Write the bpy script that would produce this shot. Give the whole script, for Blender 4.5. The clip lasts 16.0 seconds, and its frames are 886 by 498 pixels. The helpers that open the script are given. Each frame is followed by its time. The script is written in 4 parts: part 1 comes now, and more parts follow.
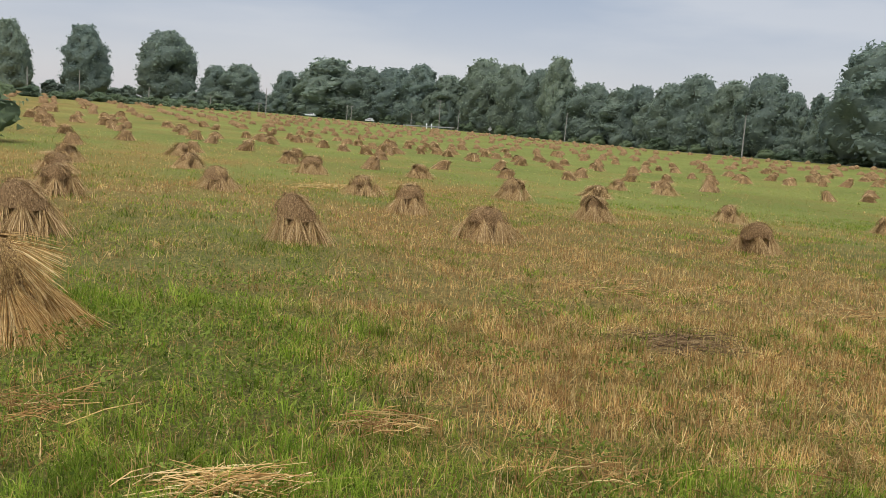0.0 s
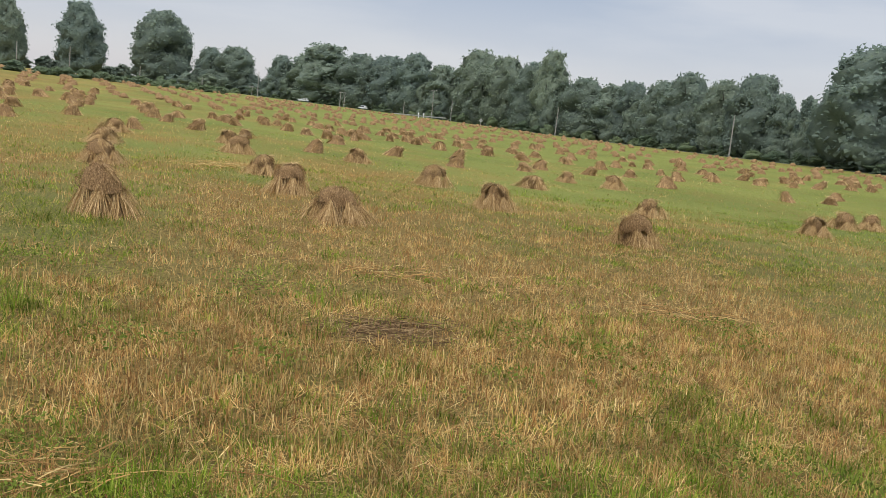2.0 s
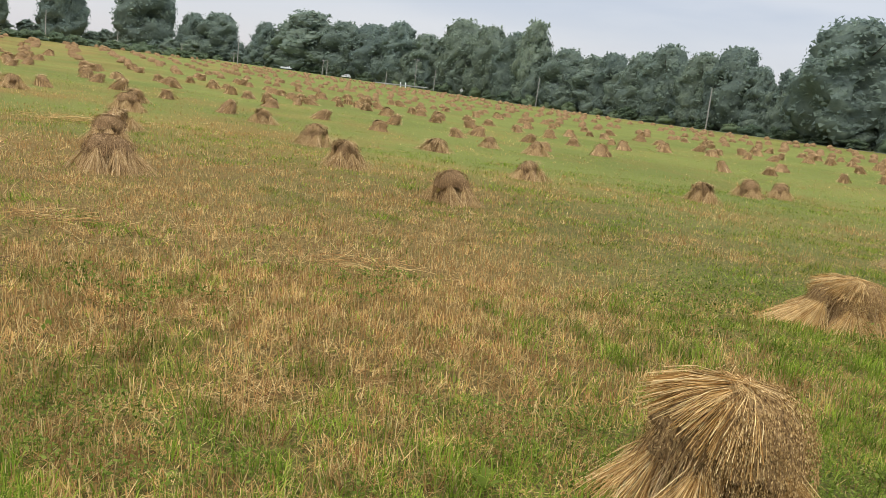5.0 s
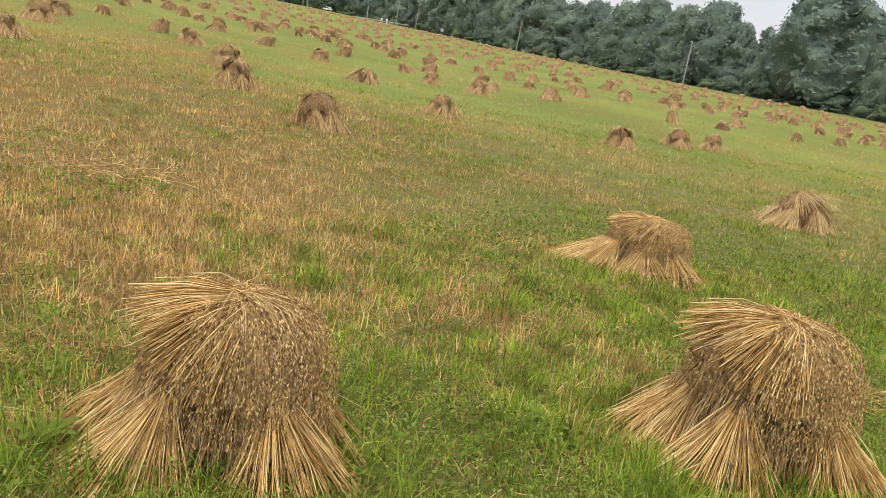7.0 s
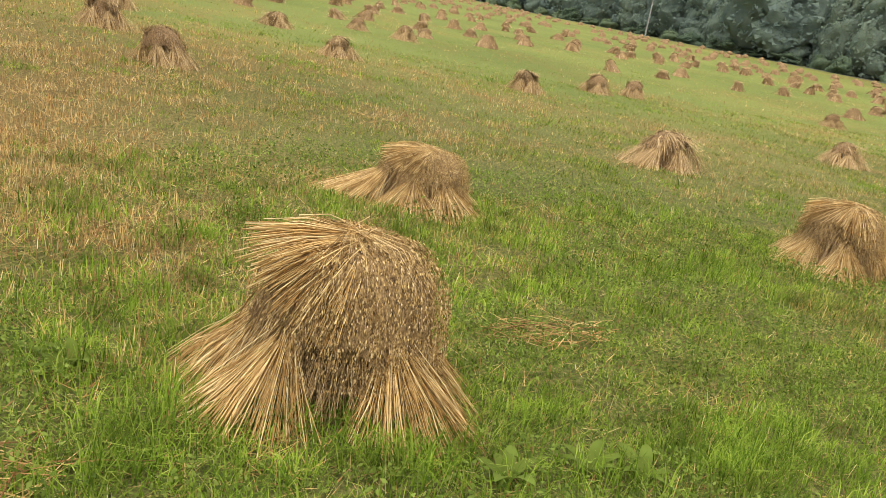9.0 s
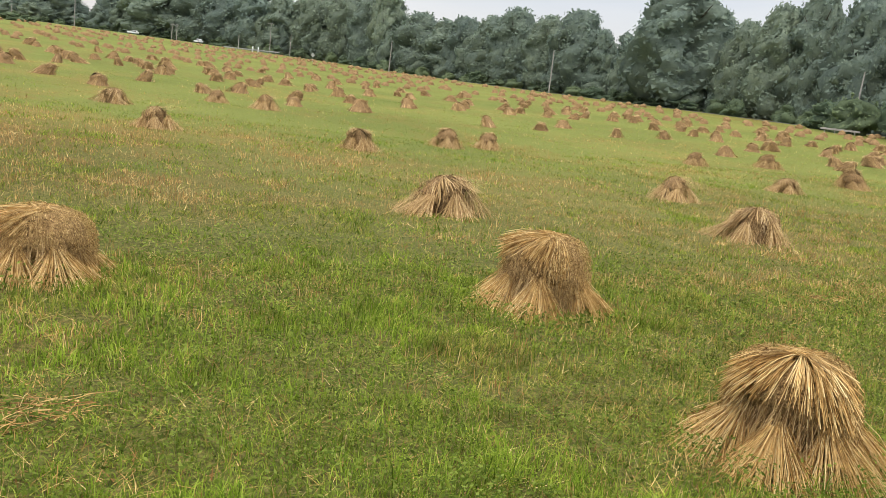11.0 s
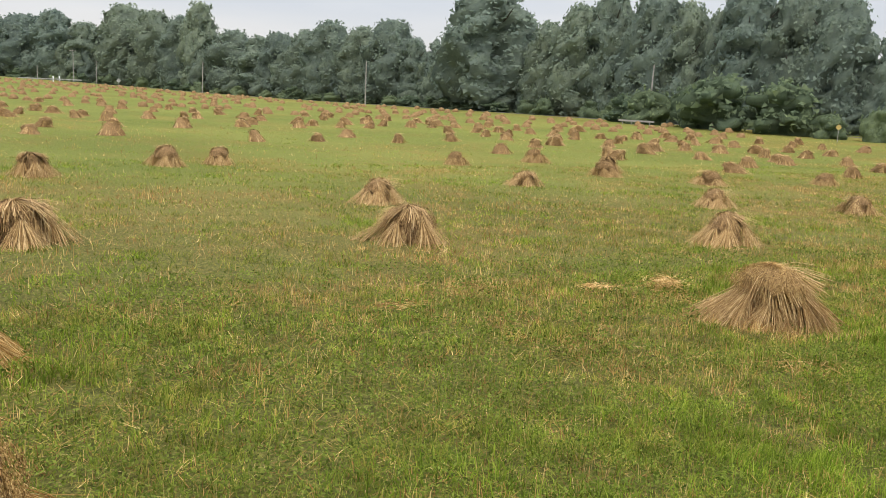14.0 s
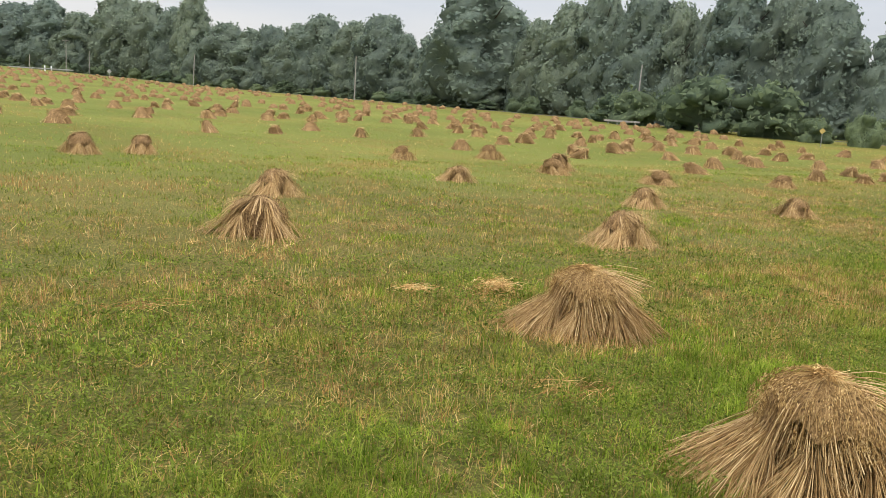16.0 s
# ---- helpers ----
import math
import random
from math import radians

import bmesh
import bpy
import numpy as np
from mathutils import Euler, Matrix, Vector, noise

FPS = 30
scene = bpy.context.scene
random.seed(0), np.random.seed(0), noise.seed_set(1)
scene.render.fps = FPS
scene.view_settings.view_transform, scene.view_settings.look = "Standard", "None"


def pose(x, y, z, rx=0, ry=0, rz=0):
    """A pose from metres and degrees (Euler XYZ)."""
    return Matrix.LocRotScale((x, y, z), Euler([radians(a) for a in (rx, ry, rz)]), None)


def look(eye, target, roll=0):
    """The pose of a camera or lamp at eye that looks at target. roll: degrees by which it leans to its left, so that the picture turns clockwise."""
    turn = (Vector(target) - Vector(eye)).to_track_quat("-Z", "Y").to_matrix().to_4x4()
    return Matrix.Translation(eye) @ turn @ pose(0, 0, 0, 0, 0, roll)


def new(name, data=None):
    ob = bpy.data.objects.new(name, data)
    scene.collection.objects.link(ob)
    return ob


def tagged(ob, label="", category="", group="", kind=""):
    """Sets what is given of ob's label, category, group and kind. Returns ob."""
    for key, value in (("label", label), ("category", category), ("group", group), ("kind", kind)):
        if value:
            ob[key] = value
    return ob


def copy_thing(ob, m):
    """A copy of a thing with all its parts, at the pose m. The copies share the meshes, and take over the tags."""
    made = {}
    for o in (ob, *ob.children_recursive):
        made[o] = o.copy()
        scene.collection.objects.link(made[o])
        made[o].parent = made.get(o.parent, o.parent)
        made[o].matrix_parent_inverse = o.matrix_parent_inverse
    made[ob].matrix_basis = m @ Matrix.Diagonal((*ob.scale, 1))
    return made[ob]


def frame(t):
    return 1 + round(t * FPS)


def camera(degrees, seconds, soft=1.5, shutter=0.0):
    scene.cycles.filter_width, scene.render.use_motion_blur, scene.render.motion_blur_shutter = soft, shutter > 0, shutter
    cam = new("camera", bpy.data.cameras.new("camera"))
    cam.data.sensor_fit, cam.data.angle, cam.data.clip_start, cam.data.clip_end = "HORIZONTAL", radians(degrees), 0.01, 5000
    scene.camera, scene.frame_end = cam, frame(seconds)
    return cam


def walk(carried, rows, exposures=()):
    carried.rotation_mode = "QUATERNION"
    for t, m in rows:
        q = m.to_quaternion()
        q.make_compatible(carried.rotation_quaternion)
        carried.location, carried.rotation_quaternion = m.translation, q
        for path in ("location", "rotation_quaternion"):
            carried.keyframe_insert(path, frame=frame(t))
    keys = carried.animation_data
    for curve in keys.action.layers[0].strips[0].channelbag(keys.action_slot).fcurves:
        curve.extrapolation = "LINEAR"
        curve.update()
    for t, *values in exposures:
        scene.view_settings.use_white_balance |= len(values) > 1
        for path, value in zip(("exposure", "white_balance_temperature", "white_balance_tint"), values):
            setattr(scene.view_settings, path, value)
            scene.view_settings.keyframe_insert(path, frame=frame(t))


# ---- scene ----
# ---------- camera ----------
cam = camera(55.0, 16.0, soft=0.8)
PATH = [
    (0, (0.0, 0.0, 3.2), (0.499, 1.915, 2.908), 3.4),
    (0.5, (0.982, -0.019, 3.178), (1.492, 1.892, 2.882), 3.9),
    (1, (2.077, 0.009, 3.172), (2.59, 1.919, 2.877), 4.8),
    (1.5, (3.221, -0.001, 3.151), (3.732, 1.909, 2.848), 5.2),
    (2, (4.31, 0.029, 3.139), (4.813, 1.939, 2.827), 5.4),
    (2.5, (5.301, -0.036, 3.135), (5.793, 1.878, 2.828), 5.5),
    (3, (6.287, -0.16, 3.106), (6.775, 1.754, 2.796), 5.7),
    (3.2, (6.649, -0.142, 3.099), (7.14, 1.772, 2.786), 5.9),
    (5.5, (11.03, -0.324, 3.006), (11.558, 1.562, 2.603), 6.0),
    (6, (11.895, -0.302, 2.974), (12.43, 1.575, 2.534), 5.8),
    (6.5, (12.784, -0.27, 2.969), (13.328, 1.597, 2.502), 9.9),
    (7, (13.665, -0.31, 2.931), (14.235, 1.542, 2.434), 9.6),
    (7.5, (14.531, -0.344, 2.931), (15.119, 1.494, 2.406), 9.6),
    (8, (15.343, -0.4, 2.946), (15.945, 1.426, 2.393), 9.6),
    (8.5, (16.184, -0.429, 2.94), (16.8, 1.383, 2.36), 9.8),
    (9, (17.106, -0.459, 2.907), (17.74, 1.345, 2.321), 9.9),
    (9.5, (18.122, -0.509, 2.868), (18.763, 1.308, 2.334), 7.4),
    (10, (19.215, -0.6, 2.88), (19.859, 1.232, 2.4), 7.2),
    (10.2, (19.677, -0.653, 2.899), (20.326, 1.179, 2.428), 7.5),
    (12.3, (24.620, -0.275, 2.881), (25.622, 1.420, 2.530), 1.2),
    (12.5, (25.034, -0.303, 2.872), (26.053, 1.381, 2.521), 1.2),
    (13, (26.042, -0.424, 2.853), (27.102, 1.236, 2.503), 1.7),
    (13.5, (27.044, -0.499, 2.831), (28.110, 1.154, 2.472), 2.0),
    (14, (27.994, -0.583, 2.802), (29.061, 1.069, 2.441), 2.5),
    (14.5, (29.040, -0.709, 2.774), (30.104, 0.944, 2.404), 3.4),
    (15, (30.008, -0.858, 2.729), (31.075, 0.793, 2.360), 3.5),
    (15.5, (30.964, -0.946, 2.688), (32.030, 0.704, 2.310), 3.9),
    (16, (31.941, -1.058, 2.631), (33.006, 0.595, 2.266), 3.6),
]
# the clip brightens as the view tips away from the sky
EXPOSURES = [(0, -0.08, 6570, 10), (0.6, 0.0, 6570, 10), (3, 0.0, 6570, 10), (5.5, 0.2, 6540, 10), (7, 0.33, 6780, 10), (9, 0.44, 6760, 9), (10.2, 0.40, 6760, 9), (12.3, 0.27, 6900, 10), (16, 0.27, 6900, 10)]
walk(cam, [(t, look(eye, target, roll)) for t, eye, target, roll in PATH], EXPOSURES)

# ---------- world, sun, exposure ----------
world = bpy.data.worlds.new("overcast_sky")
scene.world = world
world.use_nodes = True
wn, wl = world.node_tree.nodes, world.node_tree.links
wn.clear()
SUN_ELEV, SUN_ROT = radians(55), radians(200)
w_out = wn.new("ShaderNodeOutputWorld")
w_bg = wn.new("ShaderNodeBackground")
w_sky = wn.new("ShaderNodeTexSky")
w_sky.sky_type = "NISHITA"
w_sky.sun_disc = False
w_sky.sun_elevation, w_sky.sun_rotation = SUN_ELEV, SUN_ROT
w_co = wn.new("ShaderNodeTexCoord")
w_sep = wn.new("ShaderNodeSeparateXYZ")
w_map = wn.new("ShaderNodeMapping")
w_map.inputs["Scale"].default_value = (1.0, 1.0, 5.0)
w_map.inputs["Location"].default_value = (0.35, 0.2, 0.0)
w_no = wn.new("ShaderNodeTexNoise")
w_no.inputs["Scale"].default_value = 2.1
w_no.inputs["Detail"].default_value = 5.0
w_no.inputs["Roughness"].default_value = 0.5
w_cl = wn.new("ShaderNodeValToRGB")
w_cl.color_ramp.elements[0].position, w_cl.color_ramp.elements[0].color = 0.41, (0.30, 0.35, 0.45, 1)
w_cl.color_ramp.elements[1].position, w_cl.color_ramp.elements[1].color = 0.59, (0.50, 0.515, 0.56, 1)
w_zen = wn.new("ShaderNodeValToRGB")            # an overcast sky is brightest overhead
w_zen.color_ramp.elements[0].position, w_zen.color_ramp.elements[0].color = 0.22, (1.0, 1.0, 1.0, 1)
w_zen.color_ramp.elements[1].position, w_zen.color_ramp.elements[1].color = 0.95, (5.0, 4.75, 4.2, 1)
w_mul = wn.new("ShaderNodeMix")
w_mul.data_type, w_mul.blend_type = "RGBA", "MULTIPLY"
w_mul.inputs["Factor"].default_value = 1.0
w_hz = wn.new("ShaderNodeValToRGB")             # paler near the horizon
w_hz.color_ramp.elements[0].position, w_hz.color_ramp.elements[0].color = 0.03, (1, 1, 1, 1)
w_hz.color_ramp.elements[1].position, w_hz.color_ramp.elements[1].color = 0.17, (0, 0, 0, 1)
w_pale = wn.new("ShaderNodeMix")
w_pale.data_type = "RGBA"
w_pale.inputs["B"].default_value = (0.52, 0.51, 0.56, 1)
w_mix = wn.new("ShaderNodeMix")
w_mix.data_type = "RGBA"
w_mix.inputs["Factor"].default_value = 0.03
wl.new(w_co.outputs["Generated"], w_map.inputs["Vector"])
wl.new(w_map.outputs["Vector"], w_no.inputs["Vector"])
wl.new(w_no.outputs["Fac"], w_cl.inputs["Fac"])
wl.new(w_co.outputs["Generated"], w_sep.inputs["Vector"])
wl.new(w_sep.outputs["Z"], w_zen.inputs["Fac"])
wl.new(w_sep.outputs["Z"], w_hz.inputs["Fac"])
wl.new(w_hz.outputs["Color"], w_pale.inputs["Factor"])
wl.new(w_cl.outputs["Color"], w_pale.inputs["A"])
wl.new(w_pale.outputs["Result"], w_mul.inputs["A"])
wl.new(w_zen.outputs["Color"], w_mul.inputs["B"])
wl.new(w_mul.outputs["Result"], w_mix.inputs["A"])
wl.new(w_sky.outputs["Color"], w_mix.inputs["B"])
wl.new(w_mix.outputs["Result"], w_bg.inputs["Color"])
w_bg.inputs["Strength"].default_value = 1.0
wl.new(w_bg.outputs["Background"], w_out.inputs["Surface"])

sun_data = bpy.data.lights.new("sun", "SUN")
sun_data.energy, sun_data.angle, sun_data.color = 1.4, radians(30), (1.0, 0.95, 0.86)
sun = new("sun", sun_data)
sun.matrix_world = look((-25, -40, 70), (0, 0, 0))
scene.view_settings.exposure = 0.0

# ---------- helpers of this scene ----------


def lattice(x, y, seed):
    """Smooth noise between 0 and 1 on a unit lattice."""
    table = np.random.default_rng(seed).random((64, 64))
    x, y = np.asarray(x, float), np.asarray(y, float)
    i, j = np.floor(x).astype(int), np.floor(y).astype(int)
    u, v = x - i, y - j
    u, v = u * u * (3 - 2 * u), v * v * (3 - 2 * v)
    a, b = table[i % 64, j % 64], table[(i + 1) % 64, j % 64]
    c, d = table[i % 64, (j + 1) % 64], table[(i + 1) % 64, (j + 1) % 64]
    return (a * (1 - u) + b * u) * (1 - v) + (c * (1 - u) + d * u) * v


def fbm(x, y, seed):
    x, y = np.asarray(x, float), np.asarray(y, float)
    return (lattice(x, y, seed) + 0.5 * lattice(x * 2.1, y * 2.1, seed + 1) + 0.25 * lattice(x * 4.3, y * 4.3, seed + 2)) / 1.75


SWELLS = [
    (-50, 20, -0.41), (20, 20, -0.23), (80, 20, -1.60), (150, 20, -0.14), (-130, 90, -0.41), (-50, 90, -0.62),
    (20, 90, -0.56), (80, 90, -0.66), (150, 90, 0.51), (-130, 170, 0.10), (-50, 170, 0.11), (20, 170, -0.90),
    (80, 170, -1.06), (150, 170, 0.60), (-130, 270, 0.04), (-50, 270, 0.10), (20, 270, -0.18), (80, 270, -0.59),
    (150, 270, -0.25), (-130, 380, 0.24), (-50, 380, 0.27), (20, 380, 0.15), (80, 380, 0.01), (150, 380, -0.15),
]
SWELL_SIGMA = 70.0


def rise(x, y):
    """The height of the land: a tilted sheet with broad, low swells."""
    x, y = np.asarray(x, float), np.asarray(y, float)
    z = 2.564 + -7.657 * np.tanh(x / 300) + 1.670 * np.tanh(y / 600)
    for cx, cy, h in SWELLS:
        z = z + h * np.exp(-((x - cx) ** 2 + (y - cy) ** 2) / (2 * SWELL_SIGMA**2))
    return z


def step01(a, b, v):
    u = np.clip((np.asarray(v, float) - a) / (b - a), 0, 1)
    return u * u * (3 - 2 * u)


def dryness(x, y):
    """How much of the ground cover is dry stubble (1) rather than green growth (0)."""
    x, y = np.asarray(x, float), np.asarray(y, float)
    n = fbm(x / 5.5, y / 7.0, 11)
    f = fbm(x / 1.3, y / 1.3, 21)
    swath = step01(-0.6, 3.0, x - 0.10 * y) * (1 - step01(11.5, 16.8, x - 0.28 * (y - 8)))
    swath = swath * (1 - step01(24, 36, y)) * (1 - 0.3 * step01(12, 19, y) * step01(8, 14, x))
    hill = (1 - step01(6, 22, x)) * step01(16, 30, y) * (1 - step01(60, 90, y))
    dry = 0.27 - 0.08 * step01(20, 30, x) + 0.66 * swath + 0.07 * (1 - step01(16, 26, x)) + 0.20 * hill + 1.0 * (n - 0.5) + 0.7 * (f - 0.5)
    dry = dry - 0.20 * step01(30, 60, y) + 0.35 * step01(-4, -30, x) * step01(40, 120, y)
    dry = dry - 0.55 * (1 - step01(4.6, 7.6 + 1.7 * step01(6, 10, x), y + 1.6 * (n - 0.5)))
    dry = dry - 0.35 * np.exp(-((x + 1.2) ** 2 / 4 + (y - 11.5) ** 2 / 28))
    dry = dry - 0.45 * np.exp(-((x - 22.8) ** 2 / 8 + (y - 7.4) ** 2 / 6))
    edge = step01(100, 125, x + 0.286 * (y - 190) * step01(60, 120, y))
    dry = dry + 0.26 * edge
    return np.clip(dry, 0, 1)


def mesh_of(name, verts, faces, material, smooth=False, attrs=None):
    """A mesh from arrays: verts (n, 3) and faces (m, 3) or (m, 4)."""
    me = bpy.data.meshes.new(name)
    verts, faces = np.asarray(verts, np.float32), np.asarray(faces, np.int32)
    n, k = faces.shape
    me.vertices.add(len(verts))
    me.vertices.foreach_set("co", verts.ravel())
    me.loops.add(n * k)
    me.loops.foreach_set("vertex_index", faces.ravel())
    me.polygons.add(n)
    me.polygons.foreach_set("loop_start", np.arange(0, n * k, k, dtype=np.int32))
    me.polygons.foreach_set("loop_total", np.full(n, k, np.int32))
    if smooth:
        me.polygons.foreach_set("use_smooth", np.ones(n, bool))
    for key, values in (attrs or {}).items():
        me.attributes.new(key, "FLOAT", "POINT").data.foreach_set("value", np.asarray(values, np.float32))
    me.materials.append(material)
    me.update(calc_edges=True)
    return me


def part_mesh(name, me, parent, label=""):
    ob = new(name, me)
    ob.parent = parent
    return tagged(ob, label=label)


def part(name, bm, material, parent, label=""):
    me = bpy.data.meshes.new(name)
    bm.to_mesh(me)
    bm.free()
    me.materials.append(material)
    return part_mesh(name, me, parent, label)


def tubes(paths, radius, sides=3):
    """Thin tapering stalks along paths (n, k, 3): verts, quads. radius: (n, k)."""
    n, k, _ = paths.shape
    tang = np.gradient(paths, axis=1)
    tang /= np.linalg.norm(tang, axis=2, keepdims=True) + 1e-9
    ref = np.where(np.abs(tang[..., 2:3]) > 0.9, np.array([1.0, 0, 0]), np.array([0, 0, 1.0]))
    u = np.cross(tang, ref)
    u /= np.linalg.norm(u, axis=2, keepdims=True) + 1e-9
    v = np.cross(tang, u)
    if sides == 2:
        ring = np.stack([paths - u * radius[..., None], paths + u * radius[..., None]], 2)
    else:
        ang = np.arange(sides) * 2 * np.pi / sides
        ring = paths[:, :, None] + radius[:, :, None, None] * (np.cos(ang)[None, None, :, None] * u[:, :, None] + np.sin(ang)[None, None, :, None] * v[:, :, None])
    verts = ring.reshape(-1, 3)
    base = np.arange(n)[:, None, None] * k * sides + np.arange(k - 1)[None, :, None] * sides
    s = np.arange(sides if sides > 2 else 1)[None, None, :]
    s2 = (s + 1) % sides
    quads = np.stack([base + s, base + s2, base + sides + s2, base + sides + s], -1).reshape(-1, 4)
    return verts, quads


def grains(pos, axis, length, width):
    """Small pointed seed husks: folded diamonds. pos, axis: (n, 3)."""
    n = len(pos)
    axis = axis / (np.linalg.norm(axis, axis=1, keepdims=True) + 1e-9)
    ref = np.where(np.abs(axis[:, 2:3]) > 0.9, np.array([1.0, 0, 0]), np.array([0, 0, 1.0]))
    u = np.cross(axis, ref)
    u /= np.linalg.norm(u, axis=1, keepdims=True) + 1e-9
    v = np.cross(axis, u)
    length, width = np.reshape(length, (-1, 1)), np.reshape(width, (-1, 1))
    mid = pos + axis * length * 0.42
    w = np.cos(np.arange(n) * 2.4)[:, None] * u + np.sin(np.arange(n) * 2.4)[:, None] * v
    t = np.cross(axis, w)
    verts = np.stack([pos, mid + w * width + t * width * 0.5, pos + axis * length, mid - w * width + t * width * 0.5], 1).reshape(-1, 3)
    q = np.arange(4 * n).reshape(-1, 4)
    return verts, np.concatenate([q[:, [0, 1, 2]], q[:, [0, 2, 3]]])


# ---------- materials ----------
def material(name, rough=0.8):
    m = bpy.data.materials.new(name)
    m.use_nodes = True
    m.node_tree.nodes["Principled BSDF"].inputs["Roughness"].default_value = rough
    m.node_tree.nodes["Principled BSDF"].inputs["Specular IOR Level"].default_value = 0.08
    return m, m.node_tree.nodes, m.node_tree.links, m.node_tree.nodes["Principled BSDF"]


def ramp(nodes, stops):
    r = nodes.new("ShaderNodeValToRGB")
    e = r.color_ramp.elements
    e[0].position, e[0].color = stops[0][0], (*stops[0][1], 1)
    e[1].position, e[1].color = stops[-1][0], (*stops[-1][1], 1)
    for p, c in stops[1:-1]:
        k = e.new(p)
        k.color = (*c, 1)
    return r


def noise_node(nodes, links, scale, detail=4.0, vector=None, rough=0.55):
    n = nodes.new("ShaderNodeTexNoise")
    n.inputs["Scale"].default_value, n.inputs["Detail"].default_value = scale, detail
    n.inputs["Roughness"].default_value = rough
    if vector is not None:
        links.new(vector, n.inputs["Vector"])
    return n


def mix_node(nodes, links, fac, a, b, blend="MIX"):
    m = nodes.new("ShaderNodeMix")
    m.data_type, m.blend_type = "RGBA", blend
    for key, value in (("Factor", fac), ("A", a), ("B", b)):
        if isinstance(value, (int, float)):
            m.inputs[key].default_value = value
        elif isinstance(value, tuple):
            m.inputs[key].default_value = (*value, 1)
        else:
            links.new(value, m.inputs[key])
    return m.outputs["Result"]


def bump(nodes, links, bsdf, height, strength, distance):
    b = nodes.new("ShaderNodeBump")
    b.inputs["Strength"].default_value, b.inputs["Distance"].default_value = strength, distance
    links.new(height, b.inputs["Height"])
    links.new(b.outputs["Normal"], bsdf.inputs["Normal"])


def stalk_material(name, stops, scale=9.0, rough=0.72, thin=0.0, clumps=((0.3, (0.62, 0.58, 0.55)), (0.6, (1.0, 1.0, 1.0)))):
    """Straw and blades: each stalk its own tone, with blotches along it."""
    m, nd, lk, bs = material(name, rough)
    geo = nd.new("ShaderNodeNewGeometry")
    co = nd.new("ShaderNodeTexCoord")
    tone = ramp(nd, stops)
    lk.new(geo.outputs["Random Per Island"], tone.inputs["Fac"])
    no = noise_node(nd, lk, scale, 3.0, co.outputs["Object"])
    dark = ramp(nd, clumps)
    lk.new(no.outputs["Fac"], dark.inputs["Fac"])
    col = mix_node(nd, lk, 1.0, tone.outputs["Color"], dark.outputs["Color"], "MULTIPLY")
    lk.new(col, bs.inputs["Base Color"])
    if thin:                                    # light passes through thin blades
        tr = nd.new("ShaderNodeBsdfTranslucent")
        lk.new(col, tr.inputs["Color"])
        mx = nd.new("ShaderNodeMixShader")
        mx.inputs["Fac"].default_value = thin
        lk.new(bs.outputs["BSDF"], mx.inputs[1])
        lk.new(tr.outputs["BSDF"], mx.inputs[2])
        lk.new(mx.outputs["Shader"], nd["Material Output"].inputs["Surface"])
    return m


CLUMPS = ((0.37, (0.58, 0.57, 0.52)), (0.5, (0.92, 0.92, 0.9)), (0.63, (1.2, 1.18, 1.12)))       # plants vary from tuft to tuft
STRAW = stalk_material("straw", [(0.0, (0.264, 0.138, 0.040)), (0.25, (0.528, 0.314, 0.110)), (0.65, (0.781, 0.528, 0.226)), (1.0, (0.946, 0.748, 0.399))])
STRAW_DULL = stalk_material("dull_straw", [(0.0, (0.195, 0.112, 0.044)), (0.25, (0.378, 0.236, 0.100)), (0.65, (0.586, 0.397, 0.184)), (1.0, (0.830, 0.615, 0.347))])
STRAW_OLD = stalk_material("weathered_straw", [(0.0, (0.07, 0.04, 0.02)), (0.5, (0.20, 0.125, 0.06)), (1.0, (0.44, 0.31, 0.16))])
HEADS = stalk_material("oat_heads", [(0.0, (0.168, 0.096, 0.037)), (0.3, (0.360, 0.222, 0.086)), (0.75, (0.624, 0.420, 0.178)), (1.0, (0.840, 0.624, 0.310))])
HEADS_DULL = stalk_material("weathered_oat_heads", [(0.0, (0.097, 0.056, 0.027)), (0.5, (0.298, 0.184, 0.090)), (1.0, (0.693, 0.476, 0.251))])
STUBBLE = stalk_material("stubble", [(0.0, (0.256, 0.120, 0.048)), (0.35, (0.477, 0.276, 0.106)), (0.7, (0.629, 0.420, 0.168)), (1.0, (0.815, 0.636, 0.312))], 2.1, 0.72, 0.2, CLUMPS)
GREEN = stalk_material("green_blades", [(0.0, (0.072, 0.114, 0.014)), (0.35, (0.180, 0.235, 0.035)), (0.7, (0.282, 0.318, 0.053)), (1.0, (0.444, 0.394, 0.106))], 2.1, 0.72, 0.42, CLUMPS)
LUSH = stalk_material("lush_blades", [(0.0, (0.081, 0.140, 0.016)), (0.4, (0.190, 0.286, 0.027)), (0.75, (0.282, 0.375, 0.045)), (1.0, (0.414, 0.483, 0.094))], 2.1, 0.72, 0.42, CLUMPS)
WEED = stalk_material("weed_leaves", [(0.0, (0.077, 0.119, 0.020)), (0.5, (0.177, 0.238, 0.037)), (1.0, (0.298, 0.369, 0.076))], 2.0, 0.72, 0.42)


